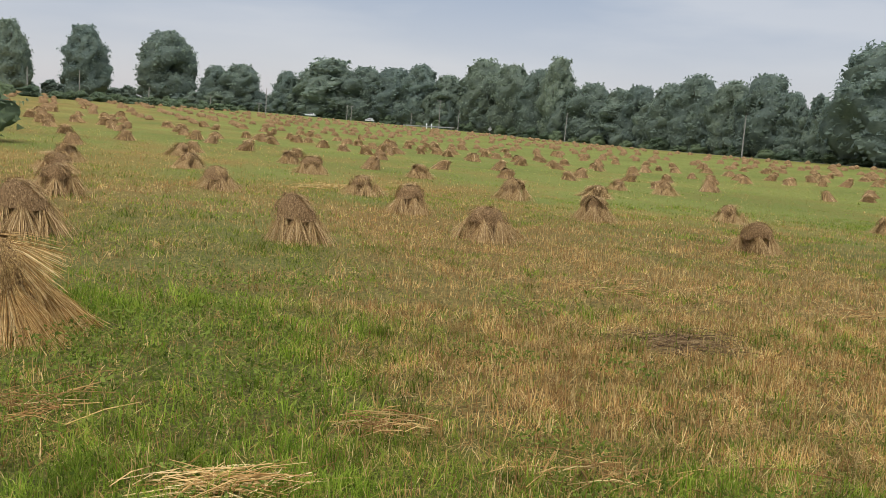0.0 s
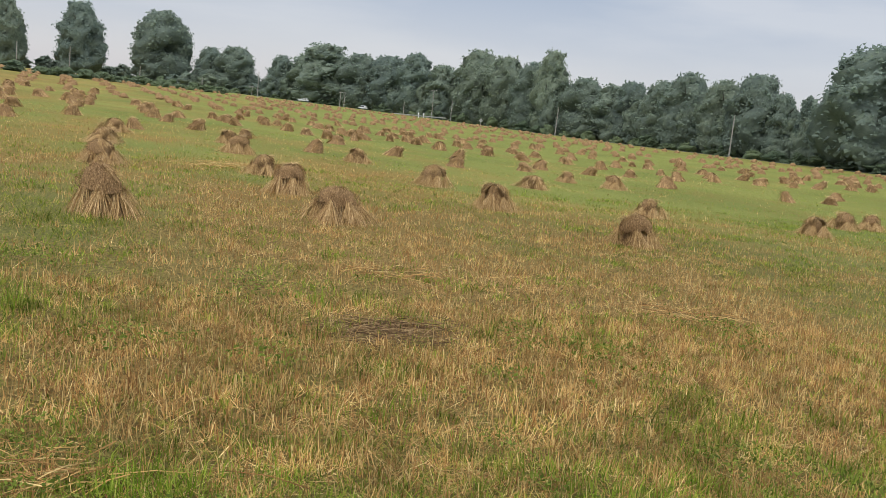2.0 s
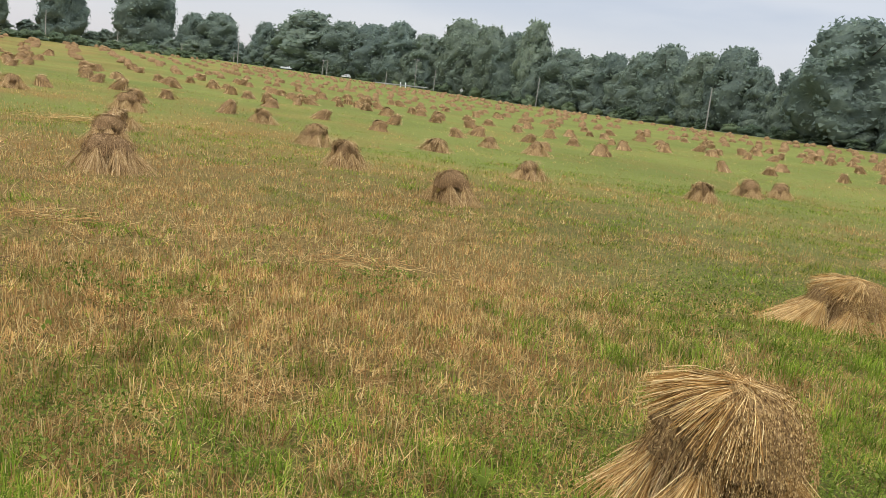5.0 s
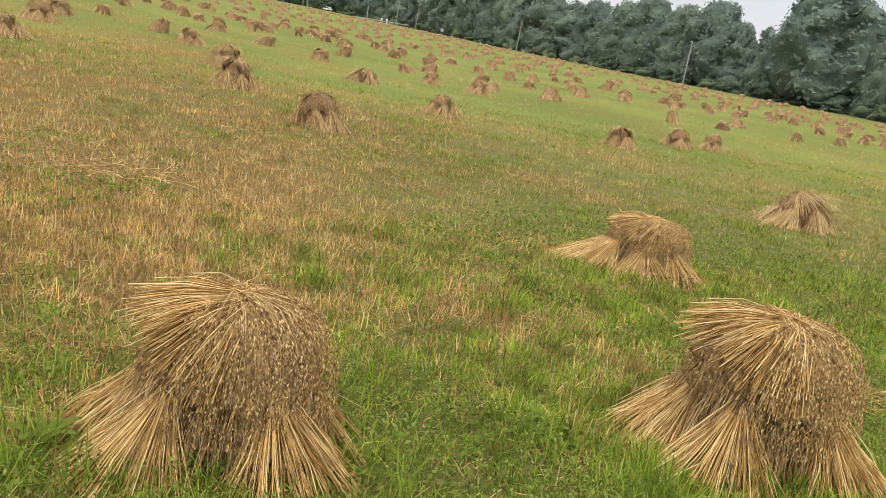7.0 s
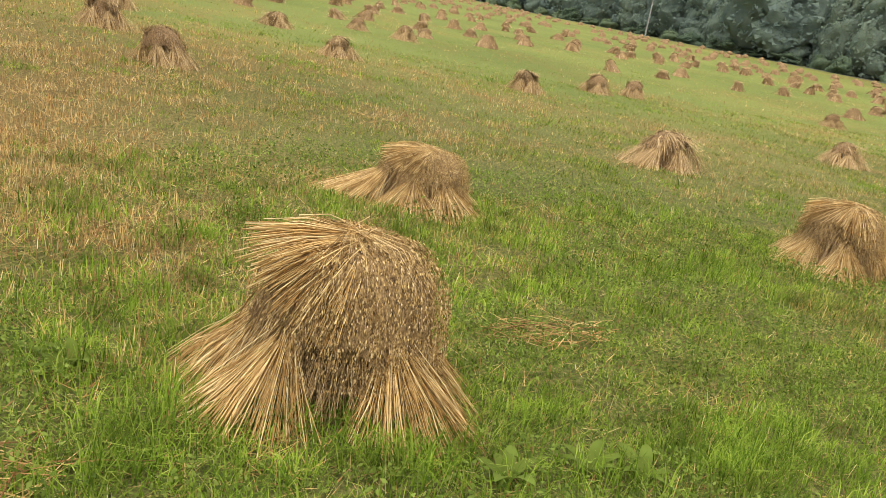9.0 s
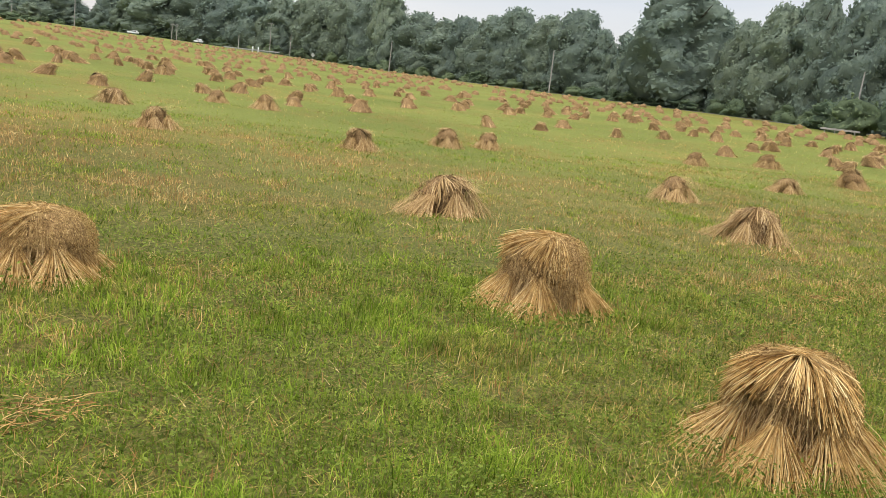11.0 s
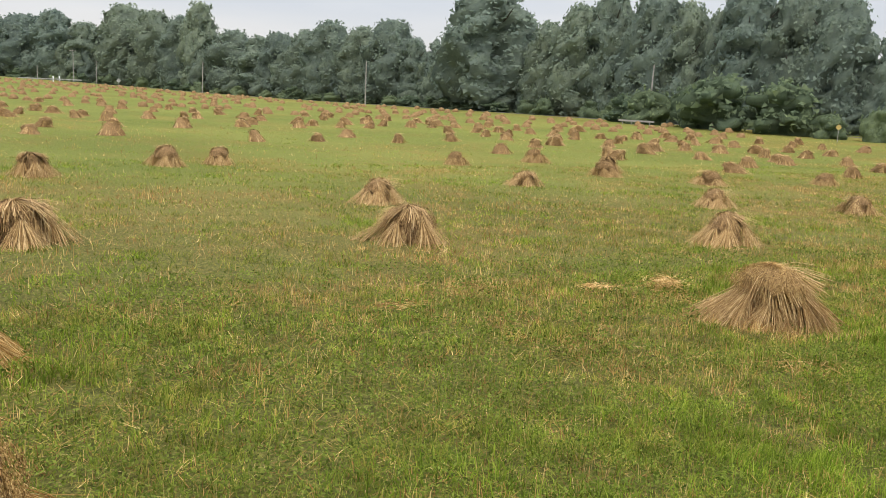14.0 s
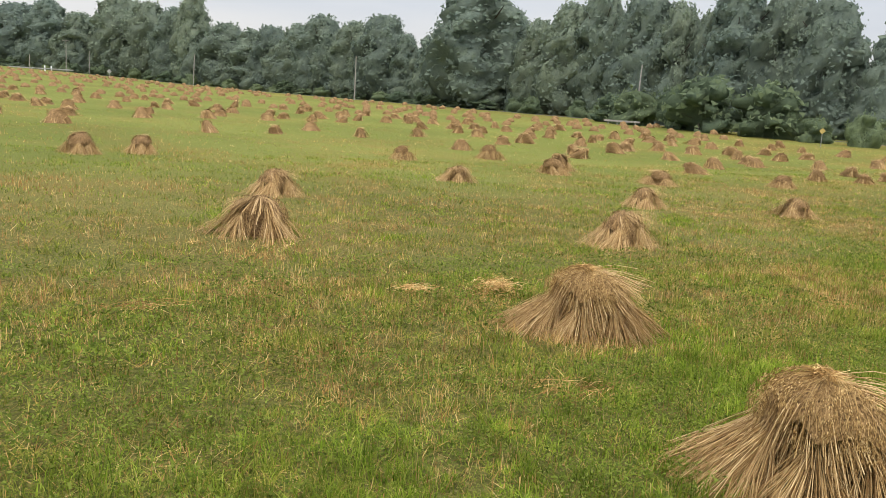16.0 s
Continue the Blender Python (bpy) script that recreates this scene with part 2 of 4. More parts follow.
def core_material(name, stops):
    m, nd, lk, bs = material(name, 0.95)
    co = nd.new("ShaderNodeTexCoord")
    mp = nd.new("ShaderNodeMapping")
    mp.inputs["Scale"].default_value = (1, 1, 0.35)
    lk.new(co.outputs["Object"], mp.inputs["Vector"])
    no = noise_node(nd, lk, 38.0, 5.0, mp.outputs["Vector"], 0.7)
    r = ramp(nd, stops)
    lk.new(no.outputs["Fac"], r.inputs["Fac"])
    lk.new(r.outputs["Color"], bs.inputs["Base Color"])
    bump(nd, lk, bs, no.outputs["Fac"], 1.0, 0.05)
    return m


# brown oat heads; the darkest stops paint the shade in gaps between straws
CORE = core_material("packed_heads_gap_shade", [(0.33, (0.074, 0.044, 0.022)), (0.5, (0.316, 0.196, 0.088)), (0.69, (0.630, 0.420, 0.196))])
CORE_DULL = core_material("weathered_packed_heads_gap_shade", [(0.33, (0.087, 0.052, 0.026)), (0.5, (0.265, 0.163, 0.081)), (0.69, (0.528, 0.351, 0.176))])


def ground_material():
    m, nd, lk, bs = material("field_ground", 0.95)
    at = nd.new("ShaderNodeAttribute")
    at.attribute_name = "dry"
    co = nd.new("ShaderNodeTexCoord")
    fine = noise_node(nd, lk, 14.0, 6.0, co.outputs["Object"], 0.7)
    mid = noise_node(nd, lk, 0.8, 5.0, co.outputs["Object"], 0.65)
    broad = noise_node(nd, lk, 0.06, 4.0, co.outputs["Object"], 0.55)
    green = ramp(nd, [(0.25, (0.08, 0.092, 0.026)), (0.5, (0.165, 0.185, 0.046)), (0.75, (0.26, 0.27, 0.08))])
    tan = ramp(nd, [(0.25, (0.11, 0.062, 0.024)), (0.5, (0.25, 0.15, 0.05)), (0.75, (0.40, 0.265, 0.095))])
    lk.new(fine.outputs["Fac"], green.inputs["Fac"])
    lk.new(fine.outputs["Fac"], tan.inputs["Fac"])
    ad = nd.new("ShaderNodeMath")
    ad.operation = "MULTIPLY_ADD"
    lk.new(mid.outputs["Fac"], ad.inputs[0])
    ad.inputs[1].default_value = 0.7
    ad.inputs[2].default_value = -0.35
    su = nd.new("ShaderNodeMath")
    su.operation, su.use_clamp = "ADD", True
    lk.new(at.outputs["Fac"], su.inputs[0])
    lk.new(ad.outputs["Value"], su.inputs[1])
    both = mix_node(nd, lk, su.outputs["Value"], green.outputs["Color"], tan.outputs["Color"])
    sw = nd.new("ShaderNodeAttribute")
    sw.attribute_name = "sward"
    litter = ramp(nd, [(0.36, (0.03, 0.026, 0.012)), (0.52, (0.12, 0.10, 0.036)), (0.66, (0.32, 0.255, 0.10))])
    lk.new(fine.outputs["Fac"], litter.inputs["Fac"])
    both = mix_node(nd, lk, sw.outputs["Fac"], litter.outputs["Color"], both)
    tone = ramp(nd, [(0.35, (0.82, 0.86, 0.8)), (0.65, (1.12, 1.1, 1.08))])
    lk.new(broad.outputs["Fac"], tone.inputs["Fac"])
    lk.new(mix_node(nd, lk, 1.0, both, tone.outputs["Color"], "MULTIPLY"), bs.inputs["Base Color"])
    bump(nd, lk, bs, fine.outputs["Fac"], 0.8, 0.10)
    return m


GROUND = ground_material()


def leaf_material(name, dark, light):
    m, nd, lk, bs = material(name, 0.7)
    geo = nd.new("ShaderNodeNewGeometry")
    info = nd.new("ShaderNodeObjectInfo")
    tone = ramp(nd, [(0.0, dark), (1.0, light)])
    lk.new(geo.outputs["Random Per Island"], tone.inputs["Fac"])
    per = ramp(nd, [(0.0, (0.90, 0.93, 0.97)), (1.0, (1.1, 1.08, 1.0))])
    lk.new(info.outputs["Random"], per.inputs["Fac"])
    col = mix_node(nd, lk, 1.0, tone.outputs["Color"], per.outputs["Color"], "MULTIPLY")
    co = nd.new("ShaderNodeTexCoord")
    clump = noise_node(nd, lk, 0.45, 4.0, co.outputs["Object"], 0.65)
    shade = ramp(nd, [(0.35, (0.88, 0.90, 0.94)), (0.65, (1.10, 1.09, 1.04))])
    lk.new(clump.outputs["Fac"], shade.inputs["Fac"])
    col = mix_node(nd, lk, 1.0, col, shade.outputs["Color"], "MULTIPLY")
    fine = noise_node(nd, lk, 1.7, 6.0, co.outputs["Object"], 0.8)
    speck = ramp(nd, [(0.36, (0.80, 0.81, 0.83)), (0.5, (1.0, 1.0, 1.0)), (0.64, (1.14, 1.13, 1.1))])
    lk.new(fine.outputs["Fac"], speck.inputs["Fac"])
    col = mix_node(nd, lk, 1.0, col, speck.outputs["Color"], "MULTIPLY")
    lk.new(col, bs.inputs["Base Color"])
    tr = nd.new("ShaderNodeBsdfTranslucent")
    lk.new(col, tr.inputs["Color"])
    mx = nd.new("ShaderNodeMixShader")
    mx.inputs["Fac"].default_value = 0.55
    lk.new(bs.outputs["BSDF"], mx.inputs[1])
    lk.new(tr.outputs["BSDF"], mx.inputs[2])
    lk.new(mx.outputs["Shader"], nd["Material Output"].inputs["Surface"])
    return m


# the wood's green is lifted to pale blue-grey: distance haze put into the colour
LEAF_HAZED = leaf_material("hazed_tree_leaves", (0.205, 0.254, 0.215), (0.29, 0.352, 0.288))
LEAF_LIGHT = leaf_material("shrub_leaves", (0.15, 0.20, 0.13), (0.25, 0.31, 0.18))


def bark_material():
    m, nd, lk, bs = material("bark", 0.9)
    co = nd.new("ShaderNodeTexCoord")
    no = noise_node(nd, lk, 6.0, 5.0, co.outputs["Object"])
    r = ramp(nd, [(0.3, (0.05, 0.04, 0.035)), (0.7, (0.16, 0.14, 0.12))])
    lk.new(no.outputs["Fac"], r.inputs["Fac"])
    lk.new(r.outputs["Color"], bs.inputs["Base Color"])
    bump(nd, lk, bs, no.outputs["Fac"], 0.6, 0.03)
    return m


BARK = bark_material()


def plain(name, colour, rough=0.6, metal=0.0, scale=3.0):
    m, nd, lk, bs = material(name, rough)
    co = nd.new("ShaderNodeTexCoord")
    no = noise_node(nd, lk, scale, 5.0, co.outputs["Object"])
    r = ramp(nd, [(0.3, tuple(c * 0.75 for c in colour)), (0.7, tuple(min(1, c * 1.15) for c in colour))])
    lk.new(no.outputs["Fac"], r.inputs["Fac"])
    lk.new(r.outputs["Color"], bs.inputs["Base Color"])
    bs.inputs["Metallic"].default_value = metal
    return m


POLE_WOOD = plain("weathered_pole_wood", (0.34, 0.32, 0.30), 0.85)
WHITE_PAINT = plain("white_paint", (0.75, 0.76, 0.76), 0.4)
YELLOW_PAINT = plain("yellow_sign_paint", (0.55, 0.42, 0.16), 0.5)
GALVANISED = plain("galvanised_steel", (0.5, 0.5, 0.5), 0.45, 0.8)
ROAD = plain("road_surface", (0.09, 0.09, 0.085), 0.9, 0.0, 0.5)
CAR_GLASS = plain("car_glass", (0.03, 0.035, 0.04), 0.1)
RUBBER = plain("rubber", (0.03, 0.03, 0.03), 0.8)

# ---------- the ground ----------
def spread(centre0, centre1, step, grow, low, high):
    """Coordinates that stand step apart between the centres and wider and wider outside."""
    mid = list(np.arange(centre0, centre1, step))
    up, s = [centre1], step
    while up[-1] < high:
        s *= grow
        up.append(up[-1] + s)
    down, s = [centre0], step
    while down[-1] > low:
        s *= grow
        down.append(down[-1] - s)
    return np.array(down[:0:-1] + mid + up)


gx = spread(-6, 50, 0.5, 1.07, -1600, 1600)
gy = spread(2, 26, 0.5, 1.07, -700, 2200)
GX, GY = np.meshgrid(gx, gy)
lumps = 0.07 * (fbm(GX / 0.9, GY / 0.9, 31) - 0.5) * (1 - step01(30, 60, np.abs(GY)))
GZ = rise(GX, GY) + lumps
nx, ny = len(gx), len(gy)
quad0 = (np.arange(ny - 1)[:, None] * nx + np.arange(nx - 1)[None]).ravel()
ground = new("ground", mesh_of("ground", np.stack([GX, GY, GZ], -1).reshape(-1, 3), np.stack([quad0, quad0 + 1, quad0 + nx + 1, quad0 + nx], -1), GROUND, True, {"dry": dryness(GX, GY).ravel(), "sward": (1 - 0.55 * step01(-3, 1, GY) * (1 - step01(20, 45, GY))).ravel()}))
tagged(ground, "sloping oat field of green undergrowth and dry tan stubble", "ground", kind="structure")


def height(x, y):
    return float(rise(x, y))


# ---------- shocks of oat sheaves ----------
def standing_sheaf(r, foot, tie, top, n, fan, sides, width):
    """One bundle: butts fanned on the ground, waist at the tie, heads at the top."""
    a, q = r.random(n) * 2 * np.pi, np.sqrt(r.random(n))
    out = np.array([foot[0], foot[1], 0.0])
    out = out / (np.linalg.norm(out) + 1e-6)
    side = np.array([-out[1], out[0], 0])
    base = np.array(foot) + (q * np.cos(a))[:, None] * side * fan + (q * np.sin(a) * 0.8 + 0.1)[:, None] * out * fan
    base[:, 2] = 0.03 * r.random(n) - 0.02
    waist = np.array(tie) + (np.cos(a) * q)[:, None] * side * 0.09 + (np.sin(a) * q)[:, None] * out * 0.07
    waist[:, 2] += r.normal(0, 0.045, n)
    knee = base * 0.5 + waist * 0.5 + r.normal(0, 0.022, (n, 3)) + np.array([0, 0, 0.02])
    stray = r.random(n) < 0.12
    base[stray, :2] += r.normal(0, 0.10, (int(stray.sum()), 2))
    paths = np.stack([base, knee, waist + (np.array(top) - np.array(tie)) * 0.12], 1)
    rad = np.repeat((width * (0.6 + 0.8 * r.random(n)))[:, None], 3, 1) * np.array([1.0, 0.95, 0.7])
    return tubes(paths, rad, sides)


def leaning_sheaf(r, foot, head, top, n, fan, sides, width):
    """A loose, untidy bundle that leans from its splayed butts to the middle of the shock."""
    foot, head = np.array([*foot, 0.0]), np.array([*head, top])
    out = foot / (np.linalg.norm(foot) + 1e-6)
    side = np.array([-out[1], out[0], 0])
    a, q = r.random(n) * 2 * np.pi, np.sqrt(r.random(n))
    base = foot + (q * np.cos(a) * fan)[:, None] * side + (q * np.sin(a) * fan * 0.7 + 0.05)[:, None] * out + r.normal(0, 0.04, (n, 3))
    base[:, 2] = 0.02 + 0.05 * r.random(n)
    t = 0.45 + 0.5 * r.random(n)
    tip = foot * (1 - t)[:, None] + head * t[:, None] + (np.cos(a) * q * 0.17)[:, None] * side + (0.04 + 0.09 * r.random(n))[:, None] * out + r.normal(0, 0.05, (n, 3))
    knee = base * 0.5 + tip * 0.5 + r.normal(0, 0.045, (n, 3)) - out * 0.04
    rad = np.repeat((width * (0.6 + 0.8 * r.random(n)))[:, None], 3, 1) * np.array([1.0, 0.95, 0.7])
    return tubes(np.stack([base, knee, tip], 1), rad, sides)


def dome(phi, s, size):
    """A point of the rounded cap: phi round it (0 towards the heads), s from the tie (0) to the hem (1)."""
    reach = 1 / np.sqrt((np.cos(phi) / size[0]) ** 2 + (np.sin(phi) / size[2]) ** 2)
    r = reach * np.sin(np.clip(s, 0, 1) * np.pi / 2) ** size[6]
    z = size[3] - size[4] * (1 - np.cos(np.clip(s, 0, 1.1) * np.pi / 2)) ** 1.2
    return np.stack([r * np.cos(phi), r * np.sin(phi), z], -1)


def cap_butts(r, n, size, sides, width, half=1.3, spread_=0.8, mess=0.022):
    """The straw half of the cap sheaf: stiff butts that fan from the tie."""
    phi = np.pi + np.sign(r.random(n) - 0.5) * r.random(n) ** spread_ * half
    c = np.clip(-np.cos(phi), 0, 1)
    length = size[5] * (0.78 + 0.34 * r.random(n))
    reach = size[2] * 0.95 + (size[1] - size[2] * 0.95) * c**1.3
    reach = np.minimum(reach * (0.8 + 0.4 * r.random(n)), length * 0.985)
    drop = np.sqrt(np.maximum(length**2 - reach**2, 0.003)) * (0.8 + 0.25 * r.random(n)) * (1 - 0.55 * c**3)
    layer = r.random(n) * 0.13
    tip = np.stack([reach * np.cos(phi), reach * np.sin(phi), size[3] + 0.04 - drop - layer], -1)
    root = np.stack([0.09 + 0.05 * r.random(n), 0.07 * np.sin(phi), np.full(n, size[3] + 0.035) - layer * 0.5], -1)
    tip = tip + r.normal(0, mess, (n, 3))
    arch = 0.05 + 0.04 * np.abs(np.sin(phi))
    mid = root * 0.5 + tip * 0.5 + np.stack([arch * np.cos(phi), arch * np.sin(phi), 0.03 * np.ones(n)], -1) + r.normal(0, 0.013, (n, 3))
    paths = np.stack([root, mid, tip], 1)
    rad = np.repeat((width * (0.7 + 0.7 * r.random(n)))[:, None], 3, 1) * np.array([0.7, 1.0, 1.05])
    return tubes(paths, rad, sides)


def cap_heads(r, n, size, grain):
    """The seed half of the cap sheaf: drooping panicles of husks, gathered in locks over the dome."""
    locks = max(20, n // 26)
    lock = r.integers(0, locks, n)
    lphi, ls = (r.random(locks) - 0.5) * 4.3, r.random(locks) ** 0.6
    phi = lphi[lock] + r.normal(0, 0.05, n)
    s = np.clip(ls[lock] + (r.random(n) - 0.4) * 0.22, 0.02, 1.06)
    pos = dome(phi, s, size)
    out = np.stack([np.cos(phi), np.sin(phi), np.full(n, 0.35)], -1)
    pos = pos + out * (0.01 + r.random(locks)[lock] * 0.085 + r.random(n) * 0.035)[:, None]
    down = dome(phi, np.clip(s + 0.06, 0, 1.1), size) - dome(phi, s - 0.02, size)
    axis = down / (np.linalg.norm(down, axis=1, keepdims=True) + 1e-6) + r.normal(0, 0.22, (n, 3)) + np.array([0, 0, -0.3])
    return grains(pos, axis, grain * (0.6 + 0.9 * r.random(n)), grain * 0.20 * (0.7 + 0.6 * r.random(n)))


def head_stalks(r, n, size, sides, width):
    phi = (r.random(n) - 0.5) * 4.2
    hem = 0.75 + 0.35 * r.random(n)
    lift = 0.02 + 0.05 * r.random(n)
    pts = [dome(phi + (k - 0.5) * r.normal(0, 0.08, n), hem * k, size) + np.array([0, 0, 1.0]) * lift[:, None] for k in (0.05, 0.35, 0.7, 1.0)]
    paths = np.stack(pts, 1)
    rad = np.repeat((width * (0.5 + 0.6 * r.random(n)))[:, None], 4, 1)
    return tubes(paths, rad, sides)


PROFILE_H = np.array([0.0, 0.25, 0.5, 0.72, 0.86, 0.95, 1.0])
PROFILES = {
    "near": np.array([0.30, 0.33, 0.40, 0.41, 0.31, 0.19, 0.03]),
    "mid": np.array([0.40, 0.38, 0.34, 0.28, 0.20, 0.12, 0.03]),
    "far": np.array([0.52, 0.46, 0.40, 0.34, 0.28, 0.19, 0.06]),
}


def body_radius(h, detail):
    return np.interp(h, PROFILE_H, PROFILES[detail])


def core_shape(r, size, seg=16, rings=10, wide=1.0, detail="far"):
    """The packed middle of a shock: a lumpy body from the ground to under the cap."""
    hs = np.linspace(0, 1, rings)
    verts = []
    for h in hs:
        a = np.arange(seg) / seg * 2 * np.pi
        w = wide * body_radius(h, detail) * (1 + (0.22 if detail == "near" else 0.42) * (r.random(seg) - 0.5))
        verts.append(np.stack([w * np.cos(a) * size[0] / 0.52, w * np.sin(a) * size[2] / 0.46, np.full(seg, h * (size[3] * (0.97 if detail == "near" else 0.94)))], -1))
    verts = np.concatenate(verts)
    k, j = np.meshgrid(np.arange(rings - 1), np.arange(seg), indexing="ij")
    a, b = (k * seg + j).ravel(), (k * seg + (j + 1) % seg).ravel()
    return verts, np.stack([a, b, b + seg, a + seg], -1)


def join(chunks):
    """Several (verts, faces) of one face size as one."""
    vs, fs, at = [], [], 0
    for v, f in chunks:
        vs.append(v)
        fs.append(np.asarray(f) + at)
        at += len(v)
    return np.concatenate(vs), np.concatenate(fs)


# straws of a leg, of the cap, husks of the cap, husks of the body, sides, half width of a straw, length of a husk
DETAIL = {
    "near": (320, 640, 12000, 2200, 3, 0.0033, 0.023),
    "mid": (150, 210, 1900, 400, 2, 0.0038, 0.034),
    "far": (21, 44, 80, 40, 2, 0.012, 0.085),
}


def settle(shock, r, amount):
    """Lean a shock a little and dent its round plan."""
    lx, ly, p, q = r.normal(0, amount, 2).tolist() + (r.random(2) * 6.28).tolist()
    for ob in shock.children_recursive:
        co = np.empty(len(ob.data.vertices) * 3, np.float32)
        ob.data.vertices.foreach_get("co", co)
        co = co.reshape(-1, 3)
        a = np.arctan2(co[:, 1], co[:, 0])
        dent = 1 + amount * (0.7 * np.sin(2 * a + p) + 0.5 * np.sin(3 * a + q))
        tall = np.clip(co[:, 2], 0, 2)
        co[:, 0] = co[:, 0] * dent + lx * tall
        co[:, 1] = co[:, 1] * dent + ly * tall
        co[:, 2] *= 1 + amount * 0.6 * np.sin(a + q) * np.clip(np.hypot(co[:, 0], co[:, 1]) / 0.5, 0, 1)
        ob.data.vertices.foreach_set("co", co.ravel())


def make_shock(seed, detail, size, feet, label, group="shocks in the field"):
    """A shock: sheaves leaned together under a cap sheaf whose butts point to -x and heads to +x.
    size: reach of the heads, of the butts, half width, height, drop of the cap, length of the butts."""
    r = np.random.default_rng(seed)
    close = detail != "far"
    if close:                                   # a loose cap leaves a steeper, more pointed top
        wob = 1 + r.normal(0, 0.0 if detail == "near" else 0.08, 4)
        pointed = 0.80 if size[4] < 0.5 else 0.62
        if detail == "mid":
            wob, pointed = wob * np.array([0.84, 0.92, 0.84, 0.78]), 1.05
            size = (*size[:4], size[4] * 0.84, size[5])
        size = (size[0] * wob[0], size[1] * wob[1], size[2] * wob[2], size[3], size[4], size[5] * wob[3], pointed)
    else:                                       # weathered, looser shocks: steeper shoulders, uneven spread
        wob = 1 + r.normal(0, 0.10, 4)
        size = (size[0] * wob[0], size[1] * wob[1], size[2] * 1.05 * wob[2], size[3], size[4] * 0.72, size[5] * 0.66 * wob[3], 0.85)
    shock = new("oat_shock")
    shock.empty_display_size = 0.2
    n_leg, n_cap, n_head, n_body, sides, width, g = DETAIL[detail]
    stalks = STRAW if detail == "near" and size[4] > 0.5 else STRAW_DULL
    seg, rings = (18, 11) if detail == "near" else (13, 8) if detail == "mid" else (8, 6)
    spans = (2.75, 0.06) if size[4] < 0.5 else (1.5, 0.024) if size[5] < 1 else (2.1, 0.03)      # how far round the butts reach, how untidy
    core, heads = (CORE, HEADS) if detail == "near" else (CORE_DULL, HEADS_DULL)
    # body behind the straws, its colour darkened so the gaps read as shaded
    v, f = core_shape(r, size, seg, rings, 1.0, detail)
    part_mesh("packed_core", mesh_of("packed_core", v, f, core, True), shock, "brown packed middle of the shock, gap shade in its colour")
    legs = []
    for a, reach in feet:
        fx, fy = reach * math.cos(a), reach * math.sin(a) * 0.85
        lean = min(1.0, 0.70 / reach)
        if close:
            legs.append(standing_sheaf(r, (fx * (1.17 if detail == "near" else 1.08), fy * 1.20, 0), (fx * 0.86 * lean, fy * 0.92 * lean, (0.47 if detail == "near" else 0.56) + r.normal(0, 0.03)), (fx * 0.4, fy * 0.4, size[3] - 0.3), n_leg, 0.54, sides, width))
        else:
            legs.append(leaning_sheaf(r, (fx * 1.08, fy * 1.10), (fx * 0.26, fy * 0.26), size[3] * 0.93, n_leg, 0.34, sides, width))
    if detail == "far":
        v, f = join(legs)
        tagged(part_mesh("butt_skirt", mesh_of("butt_skirt", v, f, STRAW_DULL), shock), kind="stuff")
    else:
        for v, f in legs:
            tagged(part_mesh("standing_sheaf", mesh_of("standing_sheaf", v, f, stalks), shock, "tied oat sheaf with butts fanned on the ground"), kind="stuff")
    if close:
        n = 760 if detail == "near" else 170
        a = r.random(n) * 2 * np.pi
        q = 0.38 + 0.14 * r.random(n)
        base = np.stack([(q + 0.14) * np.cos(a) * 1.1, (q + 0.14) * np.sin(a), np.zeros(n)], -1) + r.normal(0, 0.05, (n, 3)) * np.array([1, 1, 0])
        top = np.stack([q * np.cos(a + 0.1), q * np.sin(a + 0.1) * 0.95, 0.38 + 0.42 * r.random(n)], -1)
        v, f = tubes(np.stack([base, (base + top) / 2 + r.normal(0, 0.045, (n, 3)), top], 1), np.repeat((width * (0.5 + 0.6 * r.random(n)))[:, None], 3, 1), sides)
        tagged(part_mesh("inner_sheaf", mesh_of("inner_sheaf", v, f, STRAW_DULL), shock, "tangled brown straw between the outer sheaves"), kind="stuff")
    if detail == "near":
        n = 90
        a = r.random(n) * 2 * np.pi
        ring = np.stack([0.06 + 0.07 * np.cos(a), 0.10 * np.sin(a), size[3] + 0.005 + 0.05 * r.random(n)], -1)
        off = np.stack([0.09 * r.normal(0, 0.6, n), 0.10 * np.ones(n) * np.sign(r.random(n) - 0.5), 0.02 * r.normal(0, 1, n)], -1)
        v, f = tubes(np.stack([ring - off, ring + np.array([0, 0, 0.015]), ring + off], 1), np.full((n, 3), width), 3)
        part_mesh("binding", mesh_of("binding", v, f, STRAW), shock, "twist of straw binding the cap")
    if detail == "mid":                         # loose straws that slipped and lie across the sides
        n = 60
        a, h = r.random(n) * 2 * np.pi, 0.1 + 0.85 * r.random(n)
        w = body_radius(h, detail) + 0.06
        c = np.stack([w * np.cos(a) * size[0] / 0.52, w * np.sin(a) * size[2] / 0.46, h * size[3]], -1)
        d = np.stack([-np.sin(a), np.cos(a), np.zeros(n)], -1) * r.normal(0, 0.6, (n, 1)) + np.stack([0.45 * np.cos(a), 0.45 * np.sin(a), -0.9 * np.ones(n)], -1) * (0.3 + 0.7 * r.random((n, 1)))
        d = d / (np.linalg.norm(d, axis=1, keepdims=True) + 1e-6) * (0.12 + 0.20 * r.random((n, 1)))
        ends = np.stack([c - d, c + np.stack([np.cos(a), np.sin(a), np.ones(n)], -1) * 0.03, c + d], 1)
        ends[..., 2] = np.maximum(ends[..., 2], 0.02)
        v, f = tubes(ends, np.repeat((width * (0.6 + 0.7 * r.random(n)))[:, None], 3, 1), 2)
